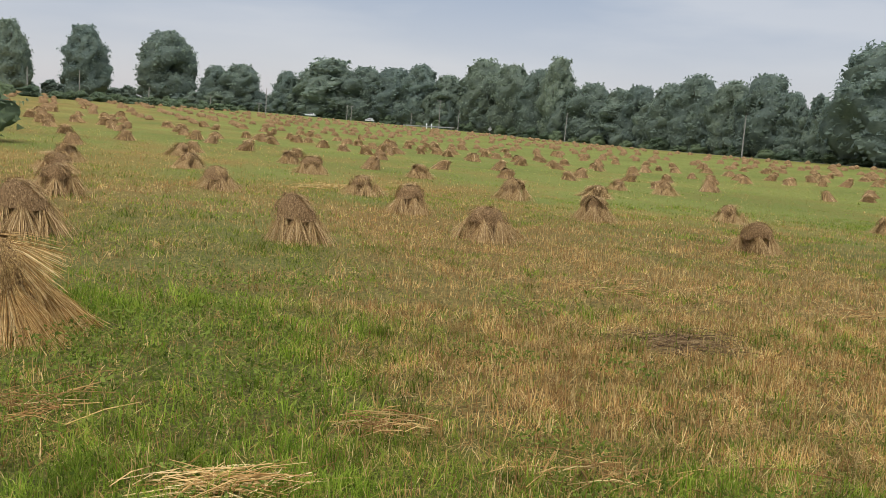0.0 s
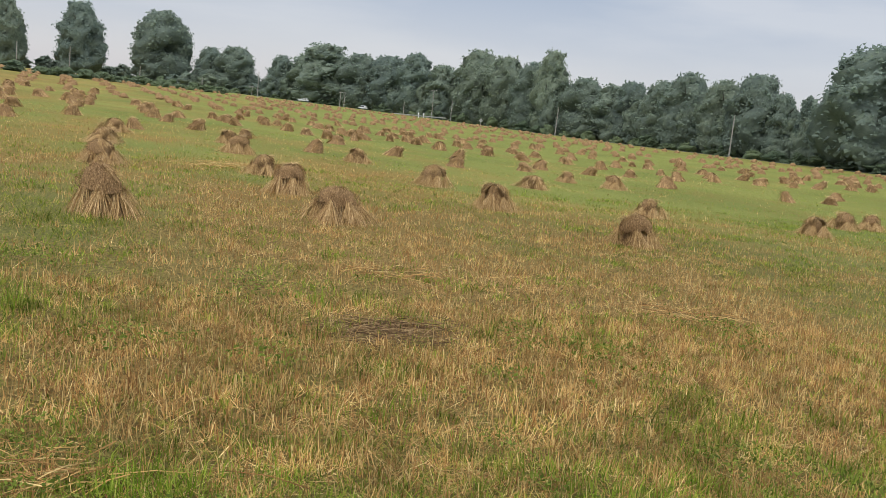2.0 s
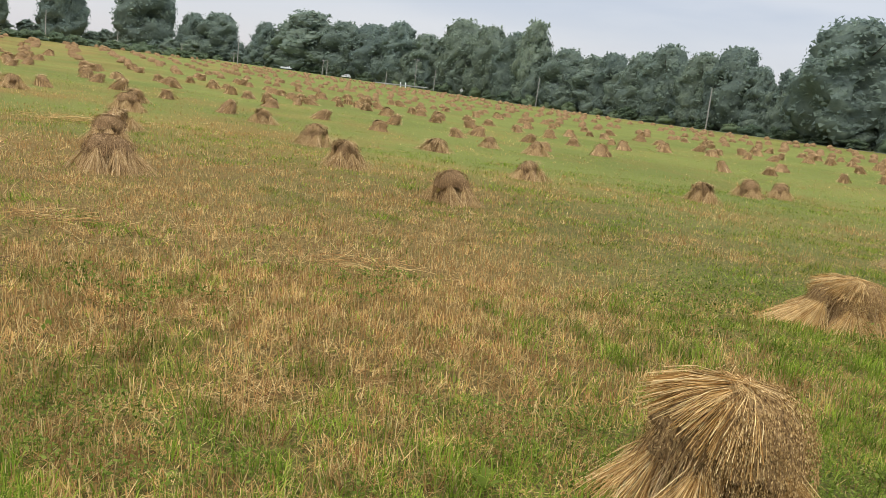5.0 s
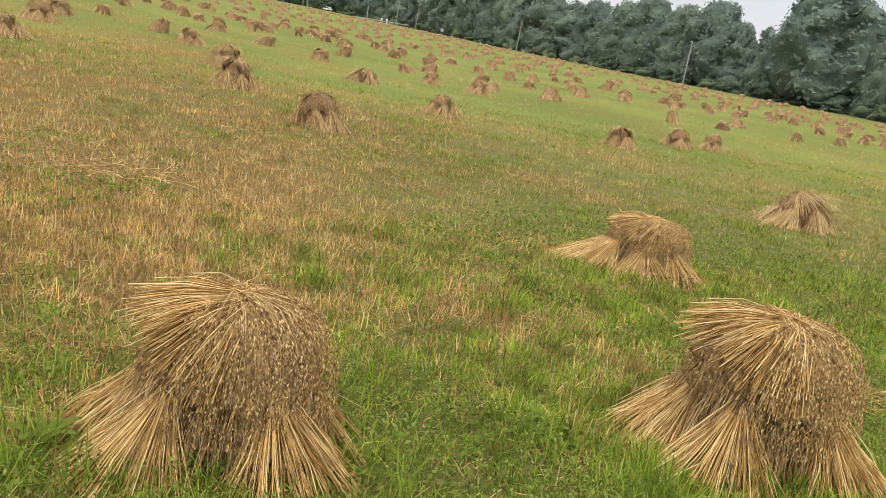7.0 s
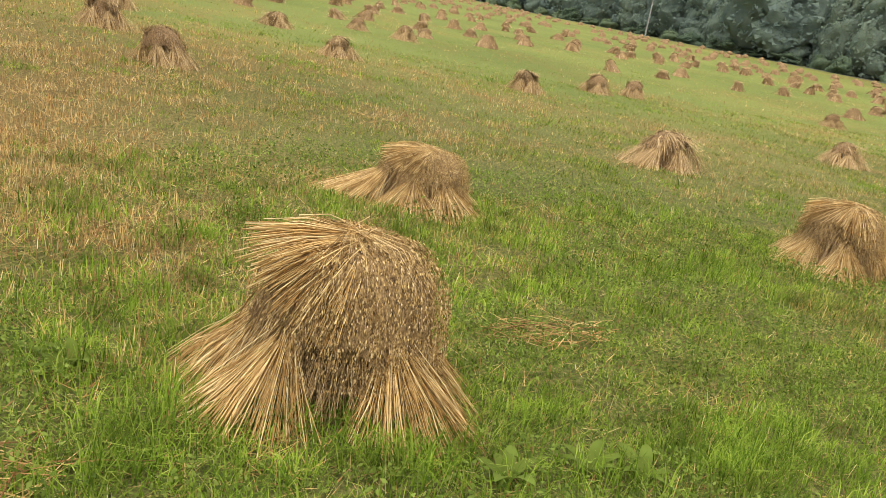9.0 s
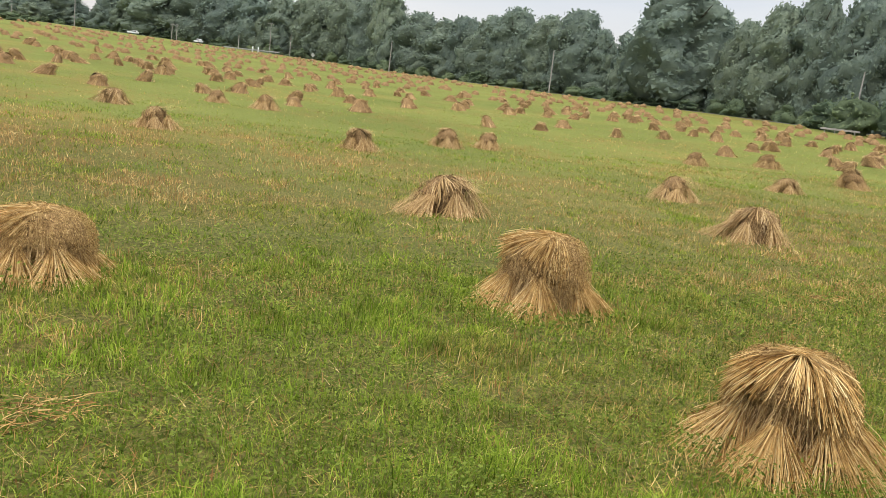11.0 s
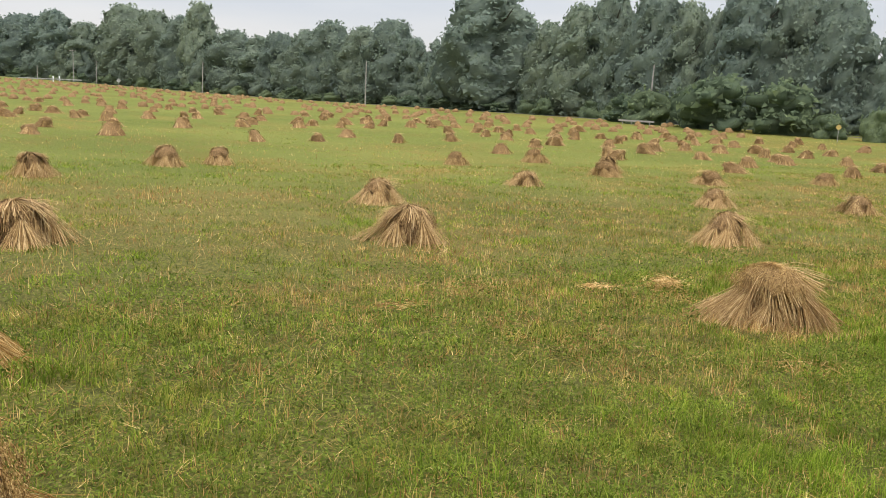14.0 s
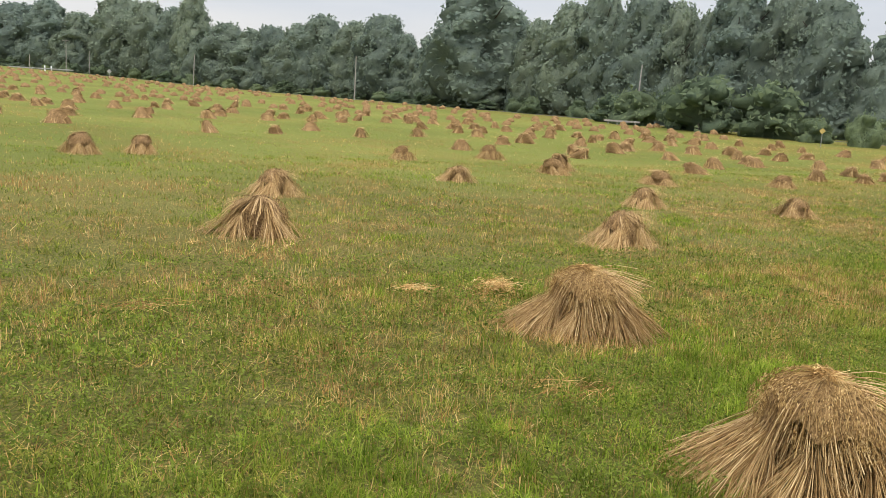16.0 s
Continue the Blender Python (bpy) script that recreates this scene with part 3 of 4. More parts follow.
        tagged(part_mesh("slipped_straw", mesh_of("slipped_straw", v, f, STRAW_DULL), shock, "loose straws slipping off the sides"), kind="stuff")
    # loose heads that bulge between the legs
    a = r.random(n_body) * 2 * np.pi
    low = 0.42 if close else 0.35
    h = low + (0.85 - low) * r.random(n_body)
    w = body_radius(h, detail) + 0.005 + 0.05 * r.random(n_body)
    pos = np.stack([w * np.cos(a) * size[0] / 0.52, w * np.sin(a) * size[2] / 0.46, h * (size[3] - 0.03)], -1)
    v, f = grains(pos, np.stack([np.cos(a) * 0.5, np.sin(a) * 0.5, -np.ones(n_body)], -1) + r.normal(0, 0.4, (n_body, 3)), g * (0.6 + 0.8 * r.random(n_body)), g * 0.20 * (0.6 + 0.8 * r.random(n_body)))
    tagged(part_mesh("husk_cover", mesh_of("husk_cover", v, f, heads), shock, "drooping brown oat heads"), kind="stuff")
    v, f = cap_butts(r, n_cap, size, sides, width * 1.1, spans[0] if close else 2.4, 0.6 if close else 0.9, spans[1] if detail == "near" else spans[1] + 0.03 if close else 0.08)
    cap = tagged(part_mesh("cap_sheaf", mesh_of("cap_sheaf", v, f, stalks), shock, "golden cap sheaf spread over the top"), kind="stuff")
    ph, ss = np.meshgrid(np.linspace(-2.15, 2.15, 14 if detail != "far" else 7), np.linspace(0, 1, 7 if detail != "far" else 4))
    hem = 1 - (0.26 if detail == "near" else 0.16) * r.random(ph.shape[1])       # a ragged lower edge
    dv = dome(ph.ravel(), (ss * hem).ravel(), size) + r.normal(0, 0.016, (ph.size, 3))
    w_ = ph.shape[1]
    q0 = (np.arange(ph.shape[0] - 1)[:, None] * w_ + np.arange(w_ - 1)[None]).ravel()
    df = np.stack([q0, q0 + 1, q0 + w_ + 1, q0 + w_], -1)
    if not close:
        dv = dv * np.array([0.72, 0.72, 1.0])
    # backing sheet of the panicles; core colour brings painted shade between the husks
    part_mesh("head_curtain", mesh_of("head_curtain", dv, df, core, True), cap, "curtain of drooping oat panicles, gap shade in its brown")
    v, f = cap_heads(r, n_head if size[4] > 0.5 else n_head // 3, size if close else (size[0] * 0.72, size[1], size[2] * 0.72, size[3], size[4] * 0.9, size[5], size[6]), g)
    tagged(part_mesh("husk_cover", mesh_of("husk_cover", v, f, heads), cap), kind="stuff")
    if detail != "far":
        v, f = head_stalks(r, 150 if detail == "near" else 36, size, sides, width * 0.6)
        tagged(part_mesh("panicle_stalk", mesh_of("panicle_stalk", v, f, heads), cap), kind="stuff")
    settle(shock, r, 0.03 if detail == "near" else 0.08 if close else 0.14)
    return tagged(shock, label, "oat shock", group)


def feet_at(*pairs):
    return [(radians(a), q) for a, q in pairs]


LABEL = "tan oat shock of tied sheaves under a spread cap sheaf"
SIZES = [(0.66, 0.60, 0.54, 1.10, 0.74, 0.74), (0.56, 0.70, 0.50, 1.10, 0.66, 0.80), (0.58, 0.82, 0.62, 1.02, 0.66, 1.14), (0.54, 0.72, 0.58, 1.02, 0.46, 0.92), (0.64, 0.52, 0.52, 1.04, 0.74, 0.66)]
FEET = [
    feet_at((228, 0.68), (308, 0.66), (10, 0.54), (62, 0.60), (115, 0.60), (165, 0.58)),
    feet_at((182, 0.68), (240, 0.62), (300, 0.64), (0, 0.64), (65, 0.60), (125, 0.62)),
    feet_at((245, 0.72), (310, 0.66), (20, 0.62), (72, 0.86), (108, 1.05), (165, 0.80)),
    feet_at((352, 0.86), (22, 0.76), (66, 0.64), (122, 0.62), (190, 0.62), (245, 0.66), (300, 0.66)),
    feet_at((188, 0.98), (206, 0.84), (258, 0.66), (306, 0.66), (10, 0.48), (70, 0.60), (130, 0.62)),
]
kinds = {}
for detail in ("near", "mid", "far"):
    for k in range(5 if detail == "near" else 6):
        kinds[detail, k] = make_shock(100 + k + 10 * len(detail) + ord(detail[0]), detail, SIZES[k if detail == "near" else k % 4], FEET[k if detail == "near" else k % 4], LABEL)
used = set()


def put_shock(detail, k, x, y, turn, scale=1.0, squash=1.0, label="", stretch=1.0):
    proto = kinds[detail, k]
    m = pose(x, y, height(x, y) - 0.02, 0, 0, turn)
    if (detail, k) not in used:
        used.add((detail, k))
        ob = proto
        ob.matrix_basis = m
    else:
        ob = copy_thing(proto, m)
    ob.scale = (scale * stretch, scale / stretch, scale * squash)
    if label:
        tagged(ob, label)
    return ob


SLUMPED = "slumped tan oat shock with sheaves sliding outwards"
# x, y, kind, turn, scale, squash
NEAR_SHOCKS = [
    (13.95, 5.1, 0, -2, 1.0, 0.98), (18.4, 5.4, 0, -4, 1.14, 1.0), (27.97, 5.38, 1, 34, 1.06, 0.91), (39.16, 3.30, 3, 140, 1.12, 0.96),
    (20.85, 12.0, 4, -10, 1.15, 0.72), (28.05, 10.75, 0, 14, 1.10, 0.94), (41.02, 8.64, 3, 150, 1.14, 0.88), (-2.65, 10.9, 2, 195, 0.9, 1.2),
]
NEXT_SHOCKS = [
    (-3.95, 19.14, 0, 215, 1.0, 1.0), (30.1, 19.8, 2, 105, 1.2, 0.78), (39.08, 18.24, 2, 40, 1.1, 0.87), (49.00, 16.21, 2, 110, 1.12, 0.82),
    (1.74, 20.3, 0, 205, 0.92, 1.12), (7.3, 23.2, 2, -70, 1.0, 0.95), (17.0, 24.4, 0, -60, 1.0, 0.92), (6.45, 30.1, 1, -80, 1.0, 0.95),
    (14.75, 32.3, 1, 60, 1.05, 0.9), (32.4, 35.7, 1, 90, 1.05, 0.8), (42.9, 27.1, 2, 130, 1.1, 0.78), (58.07, 24.26, 2, 120, 1.05, 0.75),
]
for x, y, k, turn, scale, squash in NEAR_SHOCKS:
    put_shock("near", k, x, y, turn, scale, squash, SLUMPED if squash < 0.88 else "")
for x, y, k, turn, scale, squash in NEXT_SHOCKS:
    put_shock("mid", k, x, y, turn, scale, squash, SLUMPED if squash < 0.88 else "")

MID_SHOCKS = [
    (-5.0, 28.0), (-6.7, 37.3), (-7.5, 44.8), (23.9, 36.7), (-0.3, 34.5), (5.9, 37.5), (-1.9, 47.6), (-2.8, 59.1),
    (12.6, 55.6), (14.4, 42.0), (22.5, 49.1), (32.3, 58.4), (4.9, 51.0), (4.4, 61.1), (39.0, 41.8), (42.1, 43.2),
    (54.63, 33.26), (67.31, 40.81), (68.26, 33.20), (58.6, 45.7), (29.3, 60.3), (63.81, 21.08), (78.06, 32.20), (64.90, 38.30),
    (67.2, 48.3),
]
for n, (x, y) in enumerate(MID_SHOCKS):
    r = random.Random(n * 7 + 3)
    put_shock("mid", r.randrange(6), x, y, r.uniform(0, 360), r.uniform(1.0, 1.14), r.uniform(0.70, 0.88), "", r.uniform(0.88, 1.2))
FAR_SHOCKS = [
    (-10.1, 62.6), (-13.4, 79.3), (-17.4, 110.8), (-20.7, 134.6), (-26.1, 173.5), (-8.2, 76.3), (-11.3, 105.4), (-13.7, 123.6),
    (-16.6, 146.9), (10.3, 62.3), (-2.2, 66.2), (17.9, 71.6), (21.7, 64.9), (25.4, 78.5), (29.6, 70.5), (43.9, 95.7),
    (38.2, 76.5), (41.7, 67.5), (51.3, 82.7), (59.4, 88.5), (69.7, 98.6), (72.5, 91.9), (58.7, 67.6), (5.8, 72.2),
    (1.6, 76.5), (-1.5, 86.1), (-1.0, 99.4), (4.3, 101.8), (5.7, 118.8), (10.8, 99.9), (8.8, 109.5), (14.4, 81.4),
    (17.9, 95.0),
]
FAR_SHOCKS_EAST = [
    (21.5, 115.1), (30.3, 113.6), (30.6, 125.7), (24.1, 106.3), (34.9, 114.0), (33.6, 95.3), (41.7, 109.3), (52.4, 65.1),
    (78.20, 51.45), (79.67, 40.36), (86.39, 44.42), (70.1, 56.5), (80.4, 64.9), (85.2, 67.6), (75.0, 71.6), (66.8, 67.7),
    (64.9, 74.6), (66.6, 90.2), (62.5, 94.6), (44.5, 80.3), (52.3, 100.1), (36.0, 66.2), (33.2, 76.8), (38.7, 98.9),
    (38.9, 116.1), (87.58, 36.22), (96.46, 39.33), (111.14, 45.70), (95.84, 48.74), (88.99, 51.53), (88.31, 57.78), (80.80, 54.87),
]
taken = [(x, y) for x, y, *_ in NEAR_SHOCKS + NEXT_SHOCKS] + MID_SHOCKS
for n, (x, y) in enumerate(FAR_SHOCKS + FAR_SHOCKS_EAST):
    r = random.Random(n * 5 + 1)
    put_shock("far", r.randrange(6), x, y, r.uniform(0, 360), r.uniform(0.95, 1.15), r.uniform(0.64, 0.86), "", r.uniform(0.85, 1.25))
    taken.append((x, y))


def road_x(y):
    """The line of the poles along the far side of the field."""
    return 129 - 0.286 * (y - 196)


# the rest of the rows, up to the road
r = random.Random(5)
rest = []


def row_of(x0, y0, dx, dy, n, jitter, keep):
    """A row of shocks from (x0, y0), a step of (dx, dy) apart."""
    for k in range(n):
        x, y = x0 + dx * k + r.uniform(-jitter, jitter), y0 + dy * k + r.uniform(-jitter, jitter)
        if x > road_x(y) - 7 or y > 315 - 0.6 * max(0, -x) or r.random() > keep:
            continue
        if min((x - a) ** 2 + (y - b) ** 2 for a, b in taken) < 10:
            continue
        rest.append((x, y))
        taken.append((x, y))


for row in range(-6, 22):
    row_of(-10 + row * 8.0, 92, -0.75, 4.2, 60, 1.3, 0.62)
for row in range(0, 9):
    row_of(92 + row * 5.5, 20 + row * 3, -0.6, 4.6, 24, 1.4, 0.6)
rest.sort(key=lambda p: p[0] ** 2 + p[1] ** 2)
for n, (x, y) in enumerate(rest[:190]):
    put_shock("far", r.randrange(6), x, y, r.uniform(0, 360), r.uniform(0.95, 1.15), r.uniform(0.64, 0.86), "", r.uniform(0.85, 1.25))


for key in [k for k in kinds if k not in used]:          # kinds that found no place in the field
    for ob in list(kinds[key].children_recursive) + [kinds[key]]:
        bpy.data.objects.remove(ob)


def distant_shocks(spots):
    """Shocks too far to pick apart: small lumpy tents, in one mesh."""
    chunks = []
    g = np.random.default_rng(3)
    for x, y in spots:
        v, f = core_shape(g, SIZES[0], 7, 5, 1.2)
        v = v * np.array([1.0, 1.0, g.uniform(0.62, 0.82)])
        chunks.append((v + np.array([x, y, height(x, y)]), f))
    v, f = join(chunks)
    ob = new("distant_shocks", mesh_of("distant_shocks", v, f, CORE_DULL, True))
    return tagged(ob, "tan oat shocks crowding the far end of the field", "oat shocks", kind="stuff")


if len(rest) > 190:
    distant_shocks(rest[190:])


# ---------- loose straw ----------
def straw_heap(x, y, n, length, spread_x, spread_y, turn, label, mat=None, lift=0.10):
    """Fallen straws lying over one another."""
    g = np.random.default_rng(int(abs(x * 100 + y * 10)))
    a = radians(turn) + g.normal(0, 0.55, n)
    c = np.stack([g.normal(0, spread_x, n), g.normal(0, spread_y, n), 0.02 + lift * g.random(n)], -1)
    d = np.stack([np.cos(a), np.sin(a), g.normal(0, 0.12, n)], -1) * (length * (0.4 + 0.6 * g.random(n)) / 2)[:, None]
    mid = c + np.array([0, 0, 0.03])
    c[:, 2] = np.maximum(c[:, 2], 0.01)
    paths = np.stack([c - d, mid, c + d], 1)
    paths[..., 2] = np.maximum(paths[..., 2], 0.0)
    v, f = tubes(paths, np.full((n, 3), 0.0042) * (0.6 + 0.8 * g.random((n, 1))), 3)
    ob = new("loose_straw", mesh_of("loose_straw", v, f, mat or STRAW))
    ob.matrix_basis = pose(x, y, height(x, y))
    return tagged(ob, label, "straw", "loose straw on the field", "stuff")


GOLD = "small heap of loose golden straw lying in the grass"
for x, y, n, length, sx, sy, turn in (
    (0.0, 6.0, 110, 0.7, 0.28, 0.12, 10), (39.69, 11.75, 110, 0.4, 0.16, 0.12, 0), (41.17, 11.36, 260, 0.5, 0.18, 0.2, 40), (34.78, 11.52, 40, 0.6, 0.35, 0.15, 5),
    (38.7, 6.2, 60, 0.7, 0.3, 0.2, 25), (-1.7, 7.7, 60, 0.7, 0.3, 0.25, 15),
    (1.5, 7.3, 60, 0.5, 0.2, 0.14, 0), (3.2, 6.1, 60, 0.7, 0.4, 0.2, 30), (20.8, 6.7, 70, 0.7, 0.35, 0.15, 10),
    (4.2, 38.6, 130, 0.9, 1.0, 0.3, 0), (15.89, 4.07, 90, 0.9, 0.45, 0.10, 8), (7.5, 15.5, 50, 0.7, 0.5, 0.3, 20), (12.5, 13.5, 50, 0.7, 0.5, 0.3, -15),
):
    straw_heap(x, y, n, length, sx, sy, turn, GOLD, STRAW if n > 100 else STUBBLE, 0.24 if n > 120 else 0.10)
straw_heap(6.5, 11.0, 300, 0.7, 0.55, 0.34, 5, "flattened patch of grey weathered straw and bare soil", STRAW_OLD, 0.04)


# ---------- trees ----------
def crown_mesh(name, seed, h, w, low, lobes, leaves, leaf, mat, ragged=1.0):
    """Small leaves over many rounded lobes, round a dense leafy middle."""
    g = np.random.default_rng(seed)
    pos, out, centres, radii = [], [], [], []
    for k in range(lobes):
        t = (k + g.random()) / lobes
        prof = math.sin(math.pi * (0.24 + 0.70 * t)) ** 0.7
        z = low + (h - low) * (0.06 + 0.86 * t)
        a = k * 2.4 + g.normal(0, 0.5)
        d = w * prof * (0.82 * g.random() ** 0.45)
        centres.append((d * math.cos(a), d * math.sin(a), z))
        radii.append(w * (0.15 + 0.13 * g.random()) * (1.2 - 0.5 * t) * (1.0 if lobes > 60 else 1.3))
    centres, radii = np.array(centres), np.array(radii)
    share = radii**2 / (radii**2).sum()
    for k in range(lobes):
        n = int(leaves * share[k])
        q = g.normal(0, 1, (n, 3))
        q[:, 2] = np.abs(q[:, 2] + 0.25) * np.sign(q[:, 2] + 0.7)
        q /= np.linalg.norm(q, axis=1, keepdims=True)
        lump = 0.80 + 0.45 * lattice(q[:, 0] * 5 + 9 + k * 3, q[:, 2] * 5 + q[:, 1] * 4 + 9, seed + k)
        shell = (0.86 + 0.20 * g.random(n)) * lump
        pos.append(centres[k] + q * (radii[k] * shell)[:, None] + g.normal(0, 0.10 * ragged, (n, 3)))
        axis = centres[k] * np.array([1, 1, 0.0])
        out.append(q * 0.6 + 0.7 * axis / (np.linalg.norm(axis) + 0.5))
    for k in lobes // 2 + g.choice(lobes - lobes // 2, max(4, lobes // 4)):           # loose sprays that break the upper outline
        n = int(leaves * 0.25 / lobes)
        d = centres[k] * np.array([1, 1, 0.0]) / w + g.normal(0, 0.4, 3) + np.array([0, 0, 0.6])
        d /= np.linalg.norm(d)
        reach = radii[k] * (0.9 + 0.7 * g.random(n) ** 1.5)
        pos.append(centres[k] + d * reach[:, None] + g.normal(0, 0.16, (n, 3)) * radii[k] * (1.7 - reach / radii[k])[:, None])
        out.append(np.tile(d * np.array([1, 1, 0.2]), (n, 1)))
    pos, out = np.concatenate(pos), np.concatenate(out)
    n = len(pos)
    nor = out + g.normal(0, 0.55, (n, 3)) + np.array([0, 0, 0.15])
    nor /= np.linalg.norm(nor, axis=1, keepdims=True)
    u = np.cross(nor, g.normal(0, 1, (n, 3)))
    u /= np.linalg.norm(u, axis=1, keepdims=True) + 1e-9
    v = np.cross(nor, u)
    s = leaf * (0.5 + 0.9 * g.random((n, 1)))
    bend = nor * s * 0.15
    verts = np.stack([pos - u * s - v * s * 0.5, pos + u * s - v * s * 0.5, pos + v * s * 0.9 + bend], 1).reshape(-1, 3)
    faces = np.arange(3 * n).reshape(-1, 3)
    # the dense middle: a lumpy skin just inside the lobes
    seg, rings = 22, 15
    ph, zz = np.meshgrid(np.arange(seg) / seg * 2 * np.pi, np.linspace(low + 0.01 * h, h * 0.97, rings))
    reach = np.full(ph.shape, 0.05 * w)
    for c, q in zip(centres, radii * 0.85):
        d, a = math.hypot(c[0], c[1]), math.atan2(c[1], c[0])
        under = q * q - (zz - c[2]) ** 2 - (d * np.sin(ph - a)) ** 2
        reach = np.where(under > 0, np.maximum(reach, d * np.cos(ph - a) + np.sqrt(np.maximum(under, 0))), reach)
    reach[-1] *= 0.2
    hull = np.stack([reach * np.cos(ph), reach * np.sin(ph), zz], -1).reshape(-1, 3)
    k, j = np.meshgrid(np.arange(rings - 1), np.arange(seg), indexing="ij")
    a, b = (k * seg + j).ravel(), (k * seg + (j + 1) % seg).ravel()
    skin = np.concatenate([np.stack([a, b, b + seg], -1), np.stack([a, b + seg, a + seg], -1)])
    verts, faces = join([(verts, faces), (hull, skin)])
    return mesh_of(name, verts, faces, mat, True)


def trunk_mesh(seed, h, w, low, limbs=9):
    """A tapered trunk with limbs that rise into the crown."""
    g = np.random.default_rng(seed)
    z = np.linspace(0, h * 0.82, 6)
    sway = np.cumsum(g.normal(0, 0.12, (6, 2)), 0)
    main = np.column_stack([sway[:, 0], sway[:, 1], z])[None]
    chunks = [tubes(main, np.linspace(0.020 * h, 0.004 * h, 6)[None], 7)]
    for k in range(limbs):
        t = 0.25 + 0.6 * k / limbs
        i = t * 5
        p = main[0][int(i)] * (1 - i % 1) + main[0][min(5, int(i) + 1)] * (i % 1)
        a = g.random() * 2 * math.pi
        e = p + np.array([math.cos(a) * w * 0.7, math.sin(a) * w * 0.7, h * 0.14])
        m = (p + e) / 2 + np.array([0, 0, -0.03 * h])
        chunks.append(tubes(np.array([[p, m, e]]), np.array([[0.009 * h, 0.006 * h, 0.002 * h]]), 5))
    v, f = join(chunks)
    return mesh_of("trunk", v, f, BARK, True)


# crowns of the wood carry the haze in their leaf colour
TREE_KINDS = []
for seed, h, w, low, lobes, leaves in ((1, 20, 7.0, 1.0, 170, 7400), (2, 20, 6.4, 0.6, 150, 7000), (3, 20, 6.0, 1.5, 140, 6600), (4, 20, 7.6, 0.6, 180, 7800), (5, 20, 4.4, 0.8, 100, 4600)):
    TREE_KINDS.append((h, w, trunk_mesh(seed, h, w, low), crown_mesh("crown", seed + 40, h, w, low, lobes, leaves, 0.32, LEAF_HAZED, 2.0)))
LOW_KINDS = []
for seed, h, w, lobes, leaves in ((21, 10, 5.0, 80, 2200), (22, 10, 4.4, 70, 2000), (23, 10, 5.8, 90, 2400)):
    LOW_KINDS.append((h, w, trunk_mesh(seed, h, w, 0), crown_mesh("crown", seed + 40, h, w, -0.3, lobes, leaves, 0.28, LEAF_HAZED, 1.6)))
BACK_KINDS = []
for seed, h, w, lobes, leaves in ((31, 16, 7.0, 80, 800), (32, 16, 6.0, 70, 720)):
    BACK_KINDS.append((h, w, trunk_mesh(seed, h, w, 0), crown_mesh("crown", seed + 40, h, w, 0.0, lobes, leaves, 0.72, LEAF_HAZED, 3.0)))
BUSH_KINDS = []
for seed, h, w, lobes, leaves in ((11, 4, 3.0, 26, 620), (12, 4, 2.4, 22, 520), (13, 4, 3.6, 30, 700)):
    BUSH_KINDS.append((h, w, trunk_mesh(seed, h * 0.7, w * 0.8, 0, 4), crown_mesh("crown", seed + 40, h, w, -0.3, lobes, leaves, 0.20, LEAF_LIGHT, 1.0)))


def put_tree(kinds_, k, x, y, h, w, turn, label, name="tree", group="trees of the wood"):
    h0, w0, trunk, crown = kinds_[k]
    ob = new(name)
    part_mesh("trunk", trunk, ob)
    part_mesh("crown", crown, ob)
    ob.matrix_basis = pose(x, y, height(x, y) - 0.1, 0, 0, turn)
    ob.scale = (w / w0, w / w0, h / h0 * (1.05 if name == "tree" else 1.0))
    return tagged(ob, label, name, group)


# x, y, height, half width
WOOD_NORTH = [
    (-105, 473, 33.6, 9.8), (-70, 471, 34.4, 11.9), (-29, 452, 33.9, 15.1), (-5, 438, 20.2, 6.2), (7, 432, 21.9, 8.5),
    (28, 419, 20.0, 5.4), (36, 415, 17.4, 5.4), (47, 408, 27.4, 12.6), (62, 397, 24.6, 9.1), (73, 383, 24.6, 8.9),
    (82, 371, 26.3, 7.9), (92, 359, 22.5, 7.2), (103, 344, 29.5, 8.6), (110, 327, 27.5, 7.2), (115, 310, 25.2, 6.4),
    (118, 298, 29.7, 5.6), (124, 280, 20.6, 6.9), (128, 266, 18.4, 6.6), (130, 257, 19.8, 5.5), (134, 243, 20.1, 6.1),
    (136, 232, 22.5, 6.2), (140, 219, 20.6, 5.6), (143, 207, 22.4, 6.4), (145, 198, 17.4, 3.7),
]
WOOD_EAST = [
    (147, 191, 17.5, 1.9), (151, 172, 28.7, 10.2), (155, 155, 20.5, 4.5), (157, 147, 23.8, 5.6), (159, 139, 28.3, 4.8),
    (161, 128, 26.4, 5.7), (163, 121, 23.4, 4.5), (165, 115, 21.9, 3.3), (166, 109, 26.7, 5.8), (169, 101, 25.7, 5.6),
    (171, 94, 24.3, 5.5), (180, 70, 25, 6), (184, 52, 27, 7), (190, 36, 24, 6), (196, 18, 26, 7),
]
r = random.Random(9)
FULL = "full dark green deciduous tree at the wood's edge"
for n, (x, y, h, w) in enumerate(WOOD_NORTH + WOOD_EAST):
    if n < 3:
        put_tree(TREE_KINDS, 3 if n == 2 else 1, x, y, h * 1.04, w * 1.14, r.uniform(0, 360), "tall lone tree with a dense rounded crown")
    else:
        put_tree(TREE_KINDS, 4 if w < 3 else r.randrange(4), x, y, h, w * 1.5 if w > 3 else 3.2, r.uniform(0, 360), FULL)

EDGE = [(235, -80), (196, 20), (167, 112), (150, 187), (131, 260), (110, 332), (66, 392), (16, 424), (-40, 450)]


